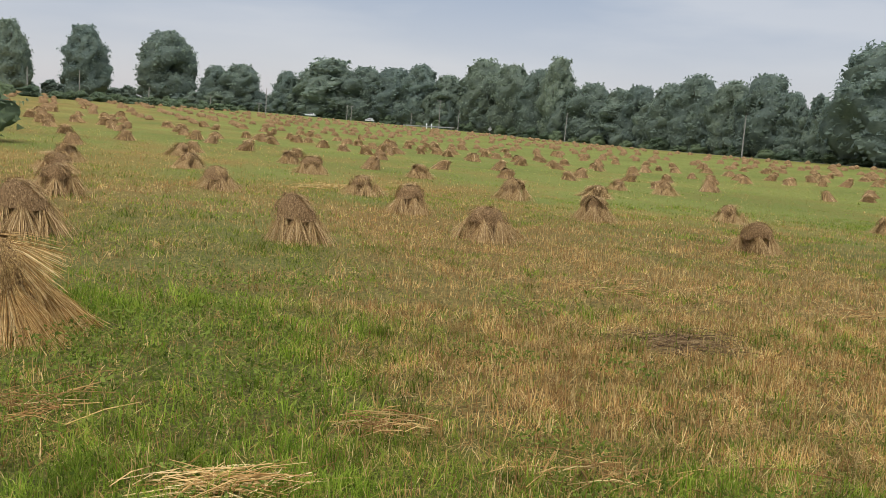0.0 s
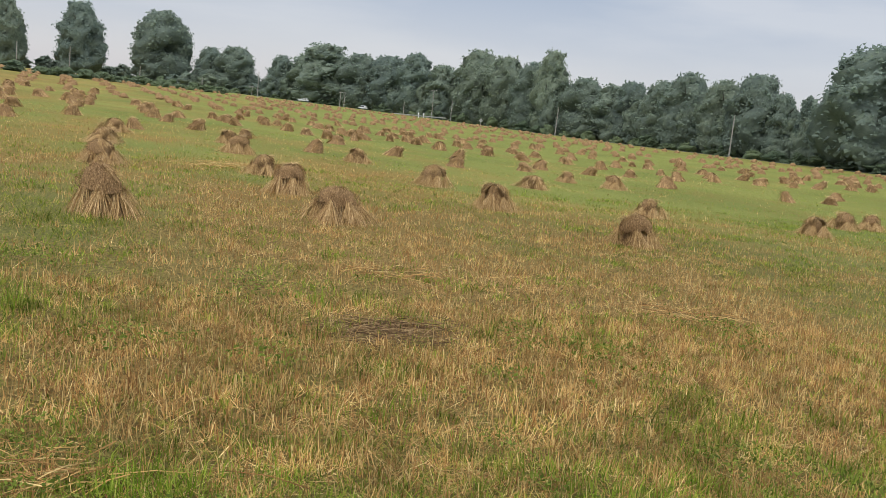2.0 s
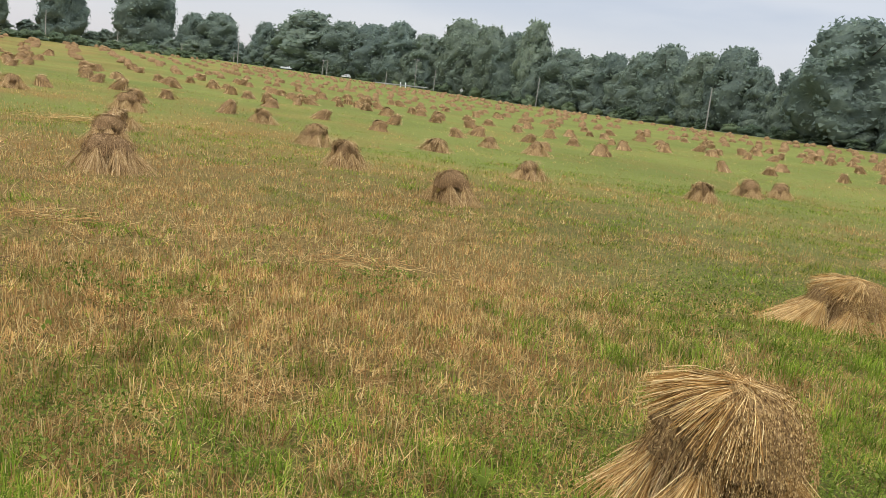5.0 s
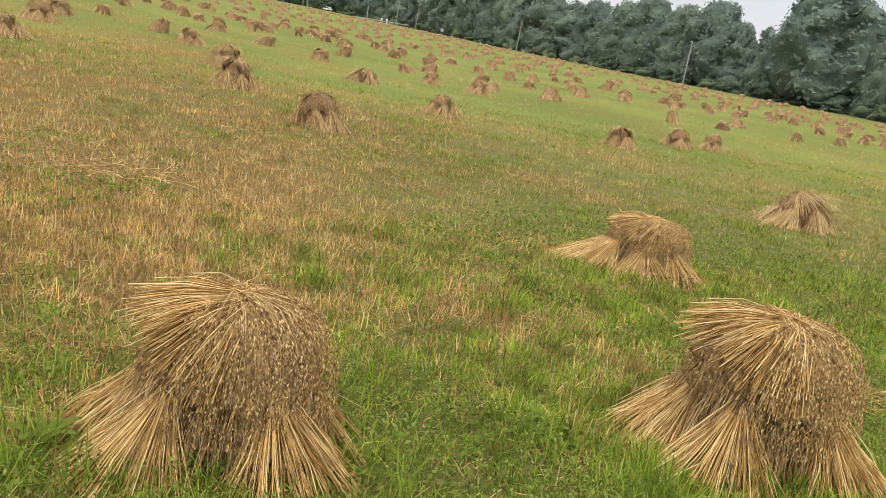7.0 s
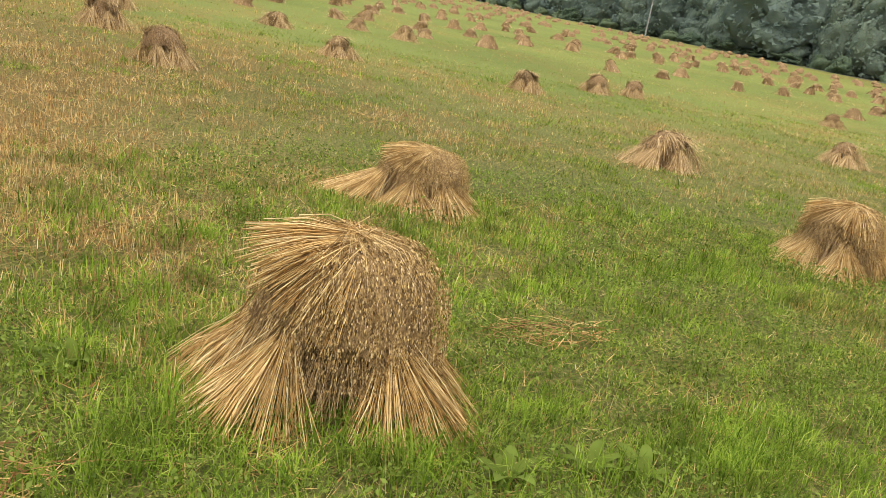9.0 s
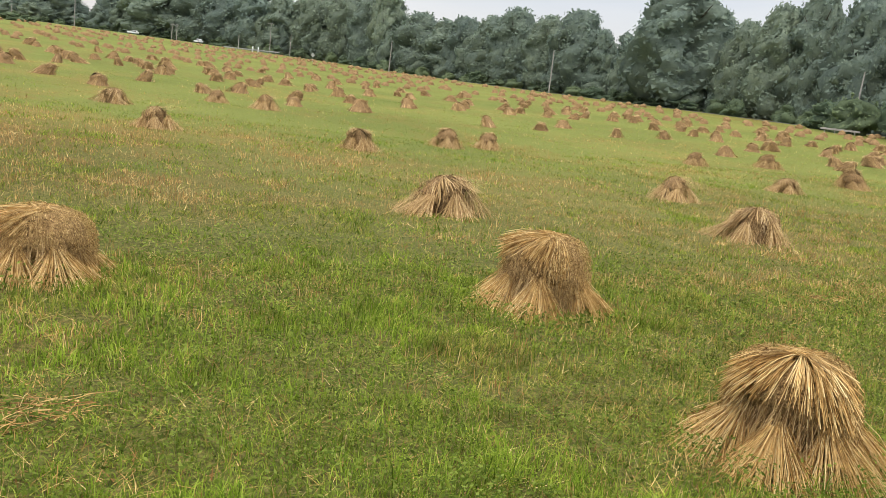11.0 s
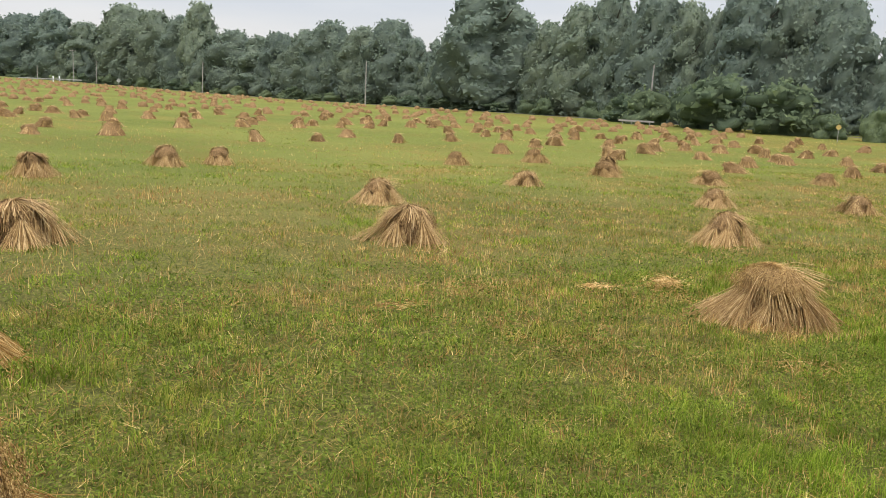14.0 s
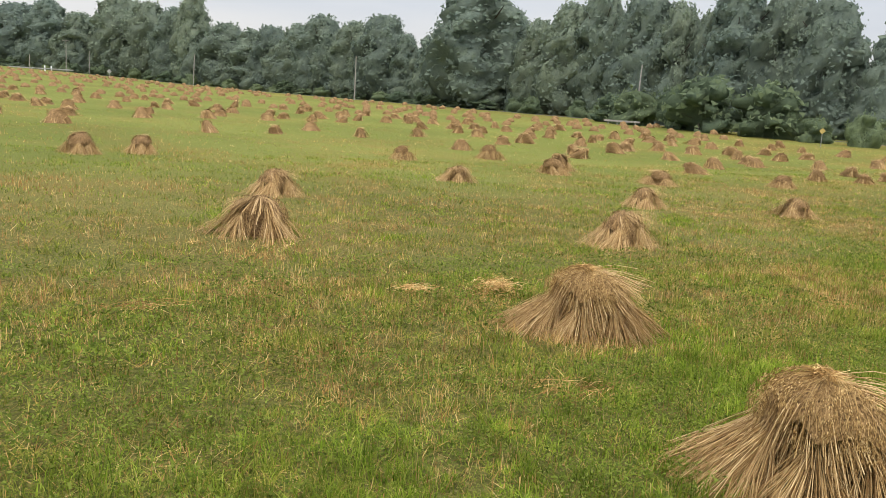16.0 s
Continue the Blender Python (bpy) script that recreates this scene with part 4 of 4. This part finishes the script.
def along(line, step):
    for (x0, y0), (x1, y1) in zip(line, line[1:]):
        n = max(1, int(math.hypot(x1 - x0, y1 - y0) / step))
        for k in range(n):
            yield x0 + (x1 - x0) * k / n, y0 + (y1 - y0) * k / n


for x, y in along(EDGE, 9.0):          # the wood behind and the lower trees in front
    put_tree(BACK_KINDS, r.randrange(2), x + 13 + r.uniform(-3, 3), y + 8 + r.uniform(-3, 3), r.uniform(13, 17) if x > 20 else r.uniform(6, 9), r.uniform(6.5, 8.5), r.uniform(0, 360), "tree standing deeper in the dark wood")
    put_tree(LOW_KINDS, r.randrange(3), x - 2 + r.uniform(-2, 2), y - 1 + r.uniform(-2, 2), r.uniform(9, 15) if x > 20 else r.uniform(5, 8), r.uniform(5.4, 7.2), r.uniform(0, 360), "lower leafy tree filling the wood's edge")
for k in range(16):                    # the tall eastern wood stands several trees deep
    t = (k + r.random()) / 16
    put_tree(BACK_KINDS, r.randrange(2), 172 + 34 * t + r.uniform(0, 8), 146 - 118 * t + r.uniform(-3, 3), r.uniform(19, 24), r.uniform(7, 9), r.uniform(0, 360), "tree standing deeper in the dark wood")
SHRUB = "leafy green shrub along the road verge"
for x, y in along(EDGE, 7.0):
    put_tree(BUSH_KINDS, r.randrange(3), x - 8 + r.uniform(-2, 2), y - 2 + r.uniform(-2, 2), r.uniform(2.0, 4.2), r.uniform(2.6, 4), r.uniform(0, 360), SHRUB, "shrub", "shrubs along the field edge")
for x, y in along([(-160, 430), (-20, 440), (60, 420)], 10.0):
    put_tree(BACK_KINDS, r.randrange(2), x + r.uniform(-3, 3), y + 55, r.uniform(6, 9), r.uniform(5, 7), r.uniform(0, 360), "tree standing deeper in the dark wood")
# the rounded thicket and shrubs before the eastern wood
for x, y, h, w in ((146, 98, 9.5, 7.0), (149, 88, 9.0, 6.5), (148, 105, 7.5, 4.5), (145.5, 113.5, 6.5, 4.6), (146.5, 121, 5.5, 4.2), (150, 80, 4.0, 3.2), (152, 73, 5.0, 3.0), (154, 64, 7.5, 3.4), (156, 56, 3.6, 3.4), (160, 47, 4.5, 4.0)):
    put_tree(BUSH_KINDS, r.randrange(3), x, y, h, w, r.uniform(0, 360), "big rounded light green thicket before the wood" if h > 6 else SHRUB, "shrub", "shrubs along the field edge")
# the overgrown bank on the hill and the bush beside the long row
for x, y in along([(-75, 225), (-52, 229), (-43, 238), (-34, 252), (-27, 270), (-14, 292), (5, 312)], 4.5):
    put_tree(BUSH_KINDS, r.randrange(3), x + r.uniform(-1, 1), y + r.uniform(-1, 1), r.uniform(1.6, 3.0), r.uniform(2.4, 3.6), r.uniform(0, 360), "low bush on the overgrown field bank", "shrub", "bushes on the bank")
put_tree(BUSH_KINDS, 0, -15.8, 58.0, 4.2, 3.4, 40, "dark leafy bush beside the long row of shocks", "shrub", "bushes on the bank")
put_tree(BUSH_KINDS, 2, -18.5, 60.0, 3.6, 2.8, 140, "dark leafy bush beside the long row of shocks", "shrub", "bushes on the bank")


# ---------- road, poles, signs, vehicles ----------
def ribbon(line, half, lift, mat, name, label, category):
    pts = np.array(line, float)
    s = np.concatenate([np.linspace(pts[i], pts[i + 1], 12, endpoint=False) for i in range(len(pts) - 1)] + [pts[-1:]])
    t = np.gradient(s, axis=0)
    t /= np.linalg.norm(t, axis=1, keepdims=True)
    nrm = np.stack([-t[:, 1], t[:, 0]], -1)
    rows = [s + nrm * o for o in (half, half * 0.4, -half * 0.4, -half)]
    lifts = (-0.15, lift, lift, -0.15)
    v = np.concatenate([np.column_stack([p, rise(p[:, 0], p[:, 1]) + l]) for p, l in zip(rows, lifts)])
    n = len(s)
    q = np.concatenate([np.stack([np.arange(n - 1) + k * n, np.arange(n - 1) + k * n + 1, np.arange(n - 1) + (k + 1) * n + 1, np.arange(n - 1) + (k + 1) * n], -1) for k in range(3)])
    ob = new(name, mesh_of(name, v, q, mat, True))
    return tagged(ob, label, category, kind="structure")


ribbon([(212, -80), (176, 30), (156, 114), (137, 192), (117, 264), (90, 345), (48, 376), (0, 396), (-90, 415)], 3.2, 0.03, ROAD, "road", "grey country road beyond the field", "road")


def utility_pole(x, y, h, arm):
    """A tapered pole, with a crossarm and insulators where it has one."""
    ob = new("utility_pole")
    for off in ((-0.9, 0.9) if arm == 2 else (0.0,)):
        v, f = tubes(np.array([[(off, 0, -0.3), (off, 0, h * 0.5), (off + 0.03, 0, h)]]), np.array([[0.19, 0.16, 0.12]]), 8)
        part_mesh("pole", mesh_of("pole", v, f, POLE_WOOD, True), ob)
    if arm:
        wide = 1.6 if arm == 2 else 1.3
        bm = bmesh.new()
        bmesh.ops.create_cube(bm, size=1.0, matrix=Matrix.Translation((0, -0.16, h - 0.35)) @ Matrix.Diagonal((2 * wide, 0.12, 0.16, 1)))
        bmesh.ops.bevel(bm, geom=bm.edges[:], offset=0.015, segments=1, affect="EDGES")
        beam = part("crossarm", bm, POLE_WOOD, ob)
        for k in (-0.9, -0.45, 0.45, 0.9):
            v, f = tubes(np.array([[(k * wide, -0.16, h - 0.28), (k * wide, -0.16, h - 0.18), (k * wide, -0.16, h - 0.08)]]), np.array([[0.03, 0.06, 0.03]]), 6)
            part_mesh("insulator", mesh_of("insulator", v, f, GALVANISED, True), beam)
    ob.matrix_basis = pose(x, y, height(x, y), r.uniform(-1, 1), r.uniform(0, 1.5), r.uniform(-25, 25) - 15)
    return tagged(ob, "weathered grey wooden utility pole beside the road", "utility pole", "poles along the road")


for x, y, h, arm in (
    (50.2, 364.0, 6.3, 2), (14.4, 334.7, 9.5, 0), (13.4, 379.8, 4.0, 1), (-6.2, 344.9, 4.8, 0), (-27.8, 333.8, 5.7, 0),
    (-50.3, 326.2, 9.2, 0), (-65.5, 318.3, 8.7, 0), (71.6, 337.5, 5.3, 0), (91.8, 339.8, 8.3, 0), (129.4, 196.0, 10.8, 0),
    (109.5, 268.1, 9.6, 0), (84.4, 342.5, 11.6, 1), (149.3, 117.0, 11.0, 0),
):
    utility_pole(x, y, h, arm)


def box(size, at, bevel=0.02):
    bm = bmesh.new()
    bmesh.ops.create_cube(bm, size=1.0, matrix=Matrix.Translation(at) @ Matrix.Diagonal((*size, 1)))
    bmesh.ops.bevel(bm, geom=bm.edges[:], offset=bevel, segments=2, affect="EDGES")
    return bm


def road_sign(x, y, turn, plate, mat, label):
    ob = new("road_sign")
    v, f = tubes(np.array([[(0, 0, -0.2), (0, 0, 1.2), (0, 0, 2.4)]]), np.full((1, 3), 0.05), 6)
    part_mesh("post", mesh_of("post", v, f, GALVANISED, True), ob)
    bm = box((plate, 0.03, plate), (0, 0, 0), 0.04)
    bmesh.ops.transform(bm, matrix=Matrix.Translation((0, -0.08, 2.2)) @ Matrix.Rotation(radians(45), 4, "Y"), verts=bm.verts)
    part("sign_plate", bm, mat, ob)
    ob.matrix_basis = pose(x, y, height(x, y), 0, 0, turn)
    return tagged(ob, label, "road sign")


road_sign(139.9, 71.5, -75, 0.62, YELLOW_PAINT, "yellow diamond road sign on a steel post")
road_sign(87.3, 281, -20, 1.0, GALVANISED, "grey back of a diamond road sign on a post")


def car(x, y, turn, length, high, label):
    """A small car: lower body, cabin, glass and wheels."""
    ob = new("car")
    bm = box((length, 1.75, 0.62), (0, 0, 0.62), 0.12)
    part("body", bm, WHITE_PAINT, ob, "white painted body")
    bm = box((length * 0.55, 1.5, high - 0.9), (-0.1 * length, 0, 0.9 + (high - 0.9) / 2), 0.16)
    cabin = part("cabin", bm, WHITE_PAINT, ob)
    for s in (-1, 1):
        part("side_window", box((length * 0.46, 0.02, 0.36), (-0.1 * length, s * 0.765, 1.18), 0.006), CAR_GLASS, cabin, "dark glass")
    part("windscreen", box((0.02, 1.25, 0.36), (length * 0.185, 0, 1.18), 0.006), CAR_GLASS, cabin, "dark glass")
    for sx in (-0.31, 0.31):
        for sy in (-0.8, 0.8):
            v, f = tubes(np.array([[(sx * length, sy - 0.1, 0.33), (sx * length, sy, 0.33), (sx * length, sy + 0.1, 0.33)]]), np.array([[0.30, 0.33, 0.30]]), 14)
            part_mesh("wheel", mesh_of("wheel", v, f, RUBBER, True), ob, "dark wheel")
    ob.matrix_basis = pose(x, y, height(x, y) + 0.1, 0, 0, turn)
    return tagged(ob, label, "car")


car(35.5, 381.0, 155, 4.5, 1.5, "small white car on the country road")
car(60.5, 372.0, 120, 4.4, 1.6, "white car parked by the twin poles")


def marker_post(x, y):
    v, f = tubes(np.array([[(0, 0, -0.1), (0, 0, 1.0), (0, 0, 1.9), (0, 0, 1.95)]]), np.array([[0.22, 0.22, 0.2, 0.05]]), 8)
    ob = new("marker_post", mesh_of("marker_post", v, f, WHITE_PAINT))
    ob.matrix_basis = pose(x, y, height(x, y))
    return tagged(ob, "short white marker post by the road", "marker post", "white posts by the road")


marker_post(74.5, 322)
marker_post(76.5, 322)


def guard_rail(x0, y0, x1, y1, posts, tall, label, mat):
    ob = new("guard_rail")
    length = math.hypot(x1 - x0, y1 - y0)
    part("rail", box((length, 0.12, 0.32), (length / 2, 0, tall - 0.2), 0.03), mat, ob)
    for k in range(posts):
        part("post", box((0.16, 0.16, tall), (length * (k + 0.5) / posts, 0.13, tall / 2), 0.02), POLE_WOOD, ob)
    ob.matrix_basis = pose(x0, y0, height(x0, y0), 0, 0, math.degrees(math.atan2(y1 - y0, x1 - x0)))
    return tagged(ob, label, "guard rail")


guard_rail(62, 306, 80, 300, 7, 1.0, "low grey guard rail beside the road", GALVANISED)
guard_rail(137.6, 113, 141.5, 108, 4, 0.9, "short pale timber rail beside the road", POLE_WOOD)


# ---------- grass, stubble and weeds ----------
def blades(n, x, y, h, w, lean, g):
    """Tapering blades: verts and triangles."""
    z = rise(x, y) - 0.02
    a = g.random(n) * 2 * np.pi
    d = np.stack([np.cos(a), np.sin(a), np.zeros(n)], -1)
    b = a + g.normal(0, 0.6, n)
    s = np.stack([-np.sin(b), np.cos(b), np.zeros(n)], -1)
    base = np.stack([x, y, z], -1)
    up = np.array([0, 0, 1.0])
    mid = base + d * (lean * h * 0.35)[:, None] + up * (h * 0.6 * np.clip(1.25 - 0.5 * lean, 0.15, 1))[:, None]
    tip = base + d * (lean * h)[:, None] + up * (h * np.clip(1 - 0.5 * lean, 0.12, 1))[:, None]
    W = (w * 0.5)[:, None]
    verts = np.stack([base - s * W, base + s * W, mid + s * W * 0.85, mid - s * W * 0.85, tip], 1).reshape(-1, 3)
    k = np.arange(n)[:, None] * 5
    faces = np.concatenate([k + np.array([0, 1, 2]), k + np.array([0, 2, 3]), k + np.array([3, 2, 4])])
    return verts, faces


def bare(x, y):
    """The trampled patch where hardly anything stands."""
    return ((x - 6.5) / 0.95) ** 2 + ((y - 11.0) / 0.7) ** 2 + 3.5 * (fbm(x / 0.6, y / 0.6, 33) - 0.5) < 1


def scatter(n, y0, y1, g):
    """Places over the strip that the camera passes."""
    y = y0 + (y1 - y0) * g.random(n)
    left = -1.5 - 0.32 * y
    right = 36 + 1.9 * y
    x = left + (right - left) * g.random(n)
    return np.where(bare(x, y) & (g.random(n) < 0.72), x + 3.0, x), y


def stems(n, x, y, h, w, lean, g):
    """Cut stalks: straight, blunt, two triangles each."""
    a, b = g.random(n) * 2 * np.pi, g.random(n) * np.pi
    base = np.stack([x, y, rise(x, y) - 0.02], -1)
    s = np.stack([-np.sin(b), np.cos(b), np.zeros(n)], -1) * (w * 0.5)[:, None]
    tip = base + np.stack([np.cos(a) * lean, np.sin(a) * lean, np.clip(1 - 0.5 * lean, 0.10, 1)], -1) * h[:, None]
    verts = np.stack([base - s, base + s, tip + s * 0.8, tip - s * 0.8], 1).reshape(-1, 3)
    k = np.arange(n)[:, None] * 4
    return verts, np.concatenate([k + np.array([0, 1, 2]), k + np.array([0, 2, 3])])


def wisps(n, x, y, h, w, lean, g):
    """Blades far off: one leaning triangle each."""
    a, b = g.random(n) * 2 * np.pi, g.random(n) * np.pi
    base = np.stack([x, y, rise(x, y) - 0.02], -1)
    s = np.stack([-np.sin(b), np.cos(b), np.zeros(n)], -1) * (w * 0.5)[:, None]
    tip = base + np.stack([np.cos(a) * lean, np.sin(a) * lean, np.clip(1 - 0.4 * lean, 0.2, 1)], -1) * h[:, None]
    return np.stack([base - s, base + s, tip], 1).reshape(-1, 3), np.arange(3 * n).reshape(-1, 3)


def leafy(x, y):
    """Where clover and low broad weeds crowd out the grass."""
    return fbm(x / 1.6, y / 1.6, 61) + 0.30 * (fbm(x / 0.5, y / 0.5, 71) - 0.5) - 0.22 * dryness(x, y) - 0.50 + 0.06 * step01(16, 26, x)


g = np.random.default_rng(17)
grass, lush, stub, herb = [], [], [], []
for y0, y1, n, wide, grain_ in ((3.3, 7, 240000, 0.0085, 0.40), (7, 13, 245000, 0.0115, 0.45), (13, 24, 200000, 0.022, 0.8), (24, 45, 165000, 0.034, 1.5), (45, 95, 90000, 0.060, 2.5)):
    x, y = scatter(n, y0, y1, g)
    dry = dryness(x, y)
    clump = fbm(x / grain_, y / grain_, 41)
    wide_clump = fbm(x / 1.9, y / 1.9, 51)
    tuft = fbm(x / (grain_ * 0.8), y / (grain_ * 0.8), 91)
    verge = 1 + 0.40 * (1 - step01(4.2, 6.5, y))
    near = y0 < 13
    brown = g.random(n) < np.clip(0.06 + 0.86 * dry - 0.10 * step01(14, 18, x) * (1 - step01(23, 27, x)) + 1.7 * (tuft - 0.5) * (0.35 + dry), 0.03, 0.93)
    weedy = leafy(x, y) > 0
    stand = g.random(n) < 0.40 + 0.60 * step01(0.36, 0.52, fbm(x / (grain_ * 0.75) + 7, y / (grain_ * 0.75), 101))
    m = ~brown & stand & ((clump > 0.33) | (g.random(n) < 0.5)) & (~weedy | (g.random(n) < 0.45))
    k = int(m.sum())
    hh = (1.0 if near else 0.8 if y0 < 45 else 0.5) * verge[m] * (0.05 + 0.46 * (clump[m] * 0.6 + wide_clump[m] * 0.4) ** 2.2 * (0.5 + 0.9 * g.random(k)))
    wd, lean = wide * (0.7 + 0.6 * g.random(k)), 0.2 + 0.9 * g.random(k)
    rich = fbm(x[m] / 2.6, y[m] / 2.6, 81) + 0.35 * (1 - step01(4.4, 7.5, y[m])) + 0.2 * (g.random(k) - 0.5) + 0.3 * np.exp(-((x[m] + 1.2) ** 2 / 5 + (y[m] - 11) ** 2 / 20)) + 0.3 * np.exp(-((x[m] - 22.8) ** 2 / 8 + (y[m] - 7.4) ** 2 / 6)) > 0.52
    for some, into in ((rich, lush), (~rich, grass)):
        into.append((blades if near else wisps)(int(some.sum()), x[m][some], y[m][some], hh[some] * (1.15 if into is lush else 1.0), wd[some], lean[some], g))
    m = brown & (stand | (g.random(n) < 0.25))
    k = int(m.sum())
    fallen = g.random(k) < 0.16 + 0.40 * step01(0.42, 0.58, wide_clump[m])
    hh = np.where(fallen, 0.12 + 0.28 * g.random(k), 0.05 + 0.13 * g.random(k) + 0.10 * tuft[m])
    stub.append((stems if near else wisps)(k, x[m], y[m], hh, wide * (0.45 + 0.45 * g.random(k)), np.where(fallen, 1.75, 0.05 + 0.75 * g.random(k) ** 1.5), g))
for y0, y1, n in ((3.3, 7, 70000), (7, 13, 80000)):         # thatch of fallen blades and straw over the soil
    x, y = scatter(n, y0, y1, g)
    old = g.random(n) < 0.30 + 0.5 * dryness(x, y)
    for some, into in ((old, stub), (~old, grass)):
        k = int(some.sum())
        into.append(wisps(k, x[some], y[some], 0.10 + 0.16 * g.random(k), 0.008 + 0.010 * g.random(k), 0.9 + 0.7 * g.random(k), g))
for y0, y1, n, size in ((3.4, 8, 125000, 0.020), (8, 15, 95000, 0.028)):
    x, y = scatter(n, y0, y1, g)
    thick = leafy(x, y) + 0.05 * (g.random(n) - 0.5)
    m = thick > 0
    x, y, thick = x[m], y[m], thick[m]
    n = len(x)
    mound = fbm(x / 0.30, y / 0.30, 71)
    z = rise(x, y) + 0.02 + (0.10 + 0.34 * np.clip(mound - 0.25, 0, 0.6)) * (0.35 + 0.65 * g.random(n)) * (0.7 + 2.0 * np.clip(thick, 0, 0.3))
    c = np.stack([x, y, z], -1)
    nor = g.normal(0, 0.6, (n, 3)) + np.array([0, 0, 1.0])
    nor /= np.linalg.norm(nor, axis=1, keepdims=True)
    u = np.cross(nor, g.normal(0, 1, (n, 3)))
    u /= np.linalg.norm(u, axis=1, keepdims=True) + 1e-9
    v = np.cross(nor, u)
    s = size * (0.5 + 1.0 * g.random((n, 1)))
    verts = np.stack([c - u * s, c - v * s * 0.5 - nor * s * 0.2, c + u * s, c + v * s * 0.5 - nor * s * 0.2], 1).reshape(-1, 3)
    q = np.arange(4 * n).reshape(-1, 4)
    herb.append((verts, np.concatenate([q[:, [0, 1, 2]], q[:, [0, 2, 3]]])))
v, f = join(grass)
tagged(new("grass", mesh_of("grass", v, f, GREEN)), "green grass growing up through the stubble", "grass", kind="stuff")
v, f = join(lush)
tagged(new("lush_grass", mesh_of("lush_grass", v, f, LUSH)), "patches of taller fresh green grass", "grass", kind="stuff")
v, f = join(stub)
tagged(new("stubble", mesh_of("stubble", v, f, STUBBLE)), "dry tan oat stubble and fallen straw", "stubble", kind="stuff")
v, f = join(herb)
tagged(new("clover", mesh_of("clover", v, f, WEED)), "patches of leafy clover and low weeds", "clover", kind="stuff")


def broad_weed(x, y, n, size, turn):
    """A low weed: broad curved leaves round a short stem."""
    ob = new("broadleaf_weed")
    for k in range(n):
        a = turn + k * 2.4
        length = size * (0.7 + 0.4 * ((k * 37) % 10) / 10)
        rows = []
        for t in np.linspace(0, 1, 6):
            wd = 0.16 * length * math.sin(math.pi * (0.08 + 0.90 * t)) ** 0.8
            c = np.array([t * length * 0.85, 0, length * (1.25 * t - 0.75 * t * t) + 0.02])
            rows += [c + np.array([0, -wd, 0.04 * length]), c, c + np.array([0, wd, 0.04 * length])]
        rows = np.array(rows) @ np.array([[math.cos(a), math.sin(a), 0], [-math.sin(a), math.cos(a), 0], [0, 0, 1]])
        quads = [(3 * i + j, 3 * i + j + 1, 3 * i + j + 4, 3 * i + j + 3) for i in range(5) for j in range(2)]
        part_mesh("leaf", mesh_of("leaf", rows, np.array(quads), WEED, True), ob)
    ob.matrix_basis = pose(x, y, height(x, y))
    return tagged(ob, "broad-leaved green weed in the grass", "weed", "broad-leaved weeds")


for x, y, n, size in ((19.4, 4.05, 6, 0.34), (20.1, 4.2, 7, 0.30), (20.5, 4.1, 5, 0.32), (12.9, 4.9, 6, 0.3), (16.6, 5.5, 6, 0.26), (16.5, 5.4, 5, 0.24), (12.2, 5.4, 5, 0.22), (11.0, 5.0, 5, 0.2)):
    broad_weed(x, y, n, size, x * 3)
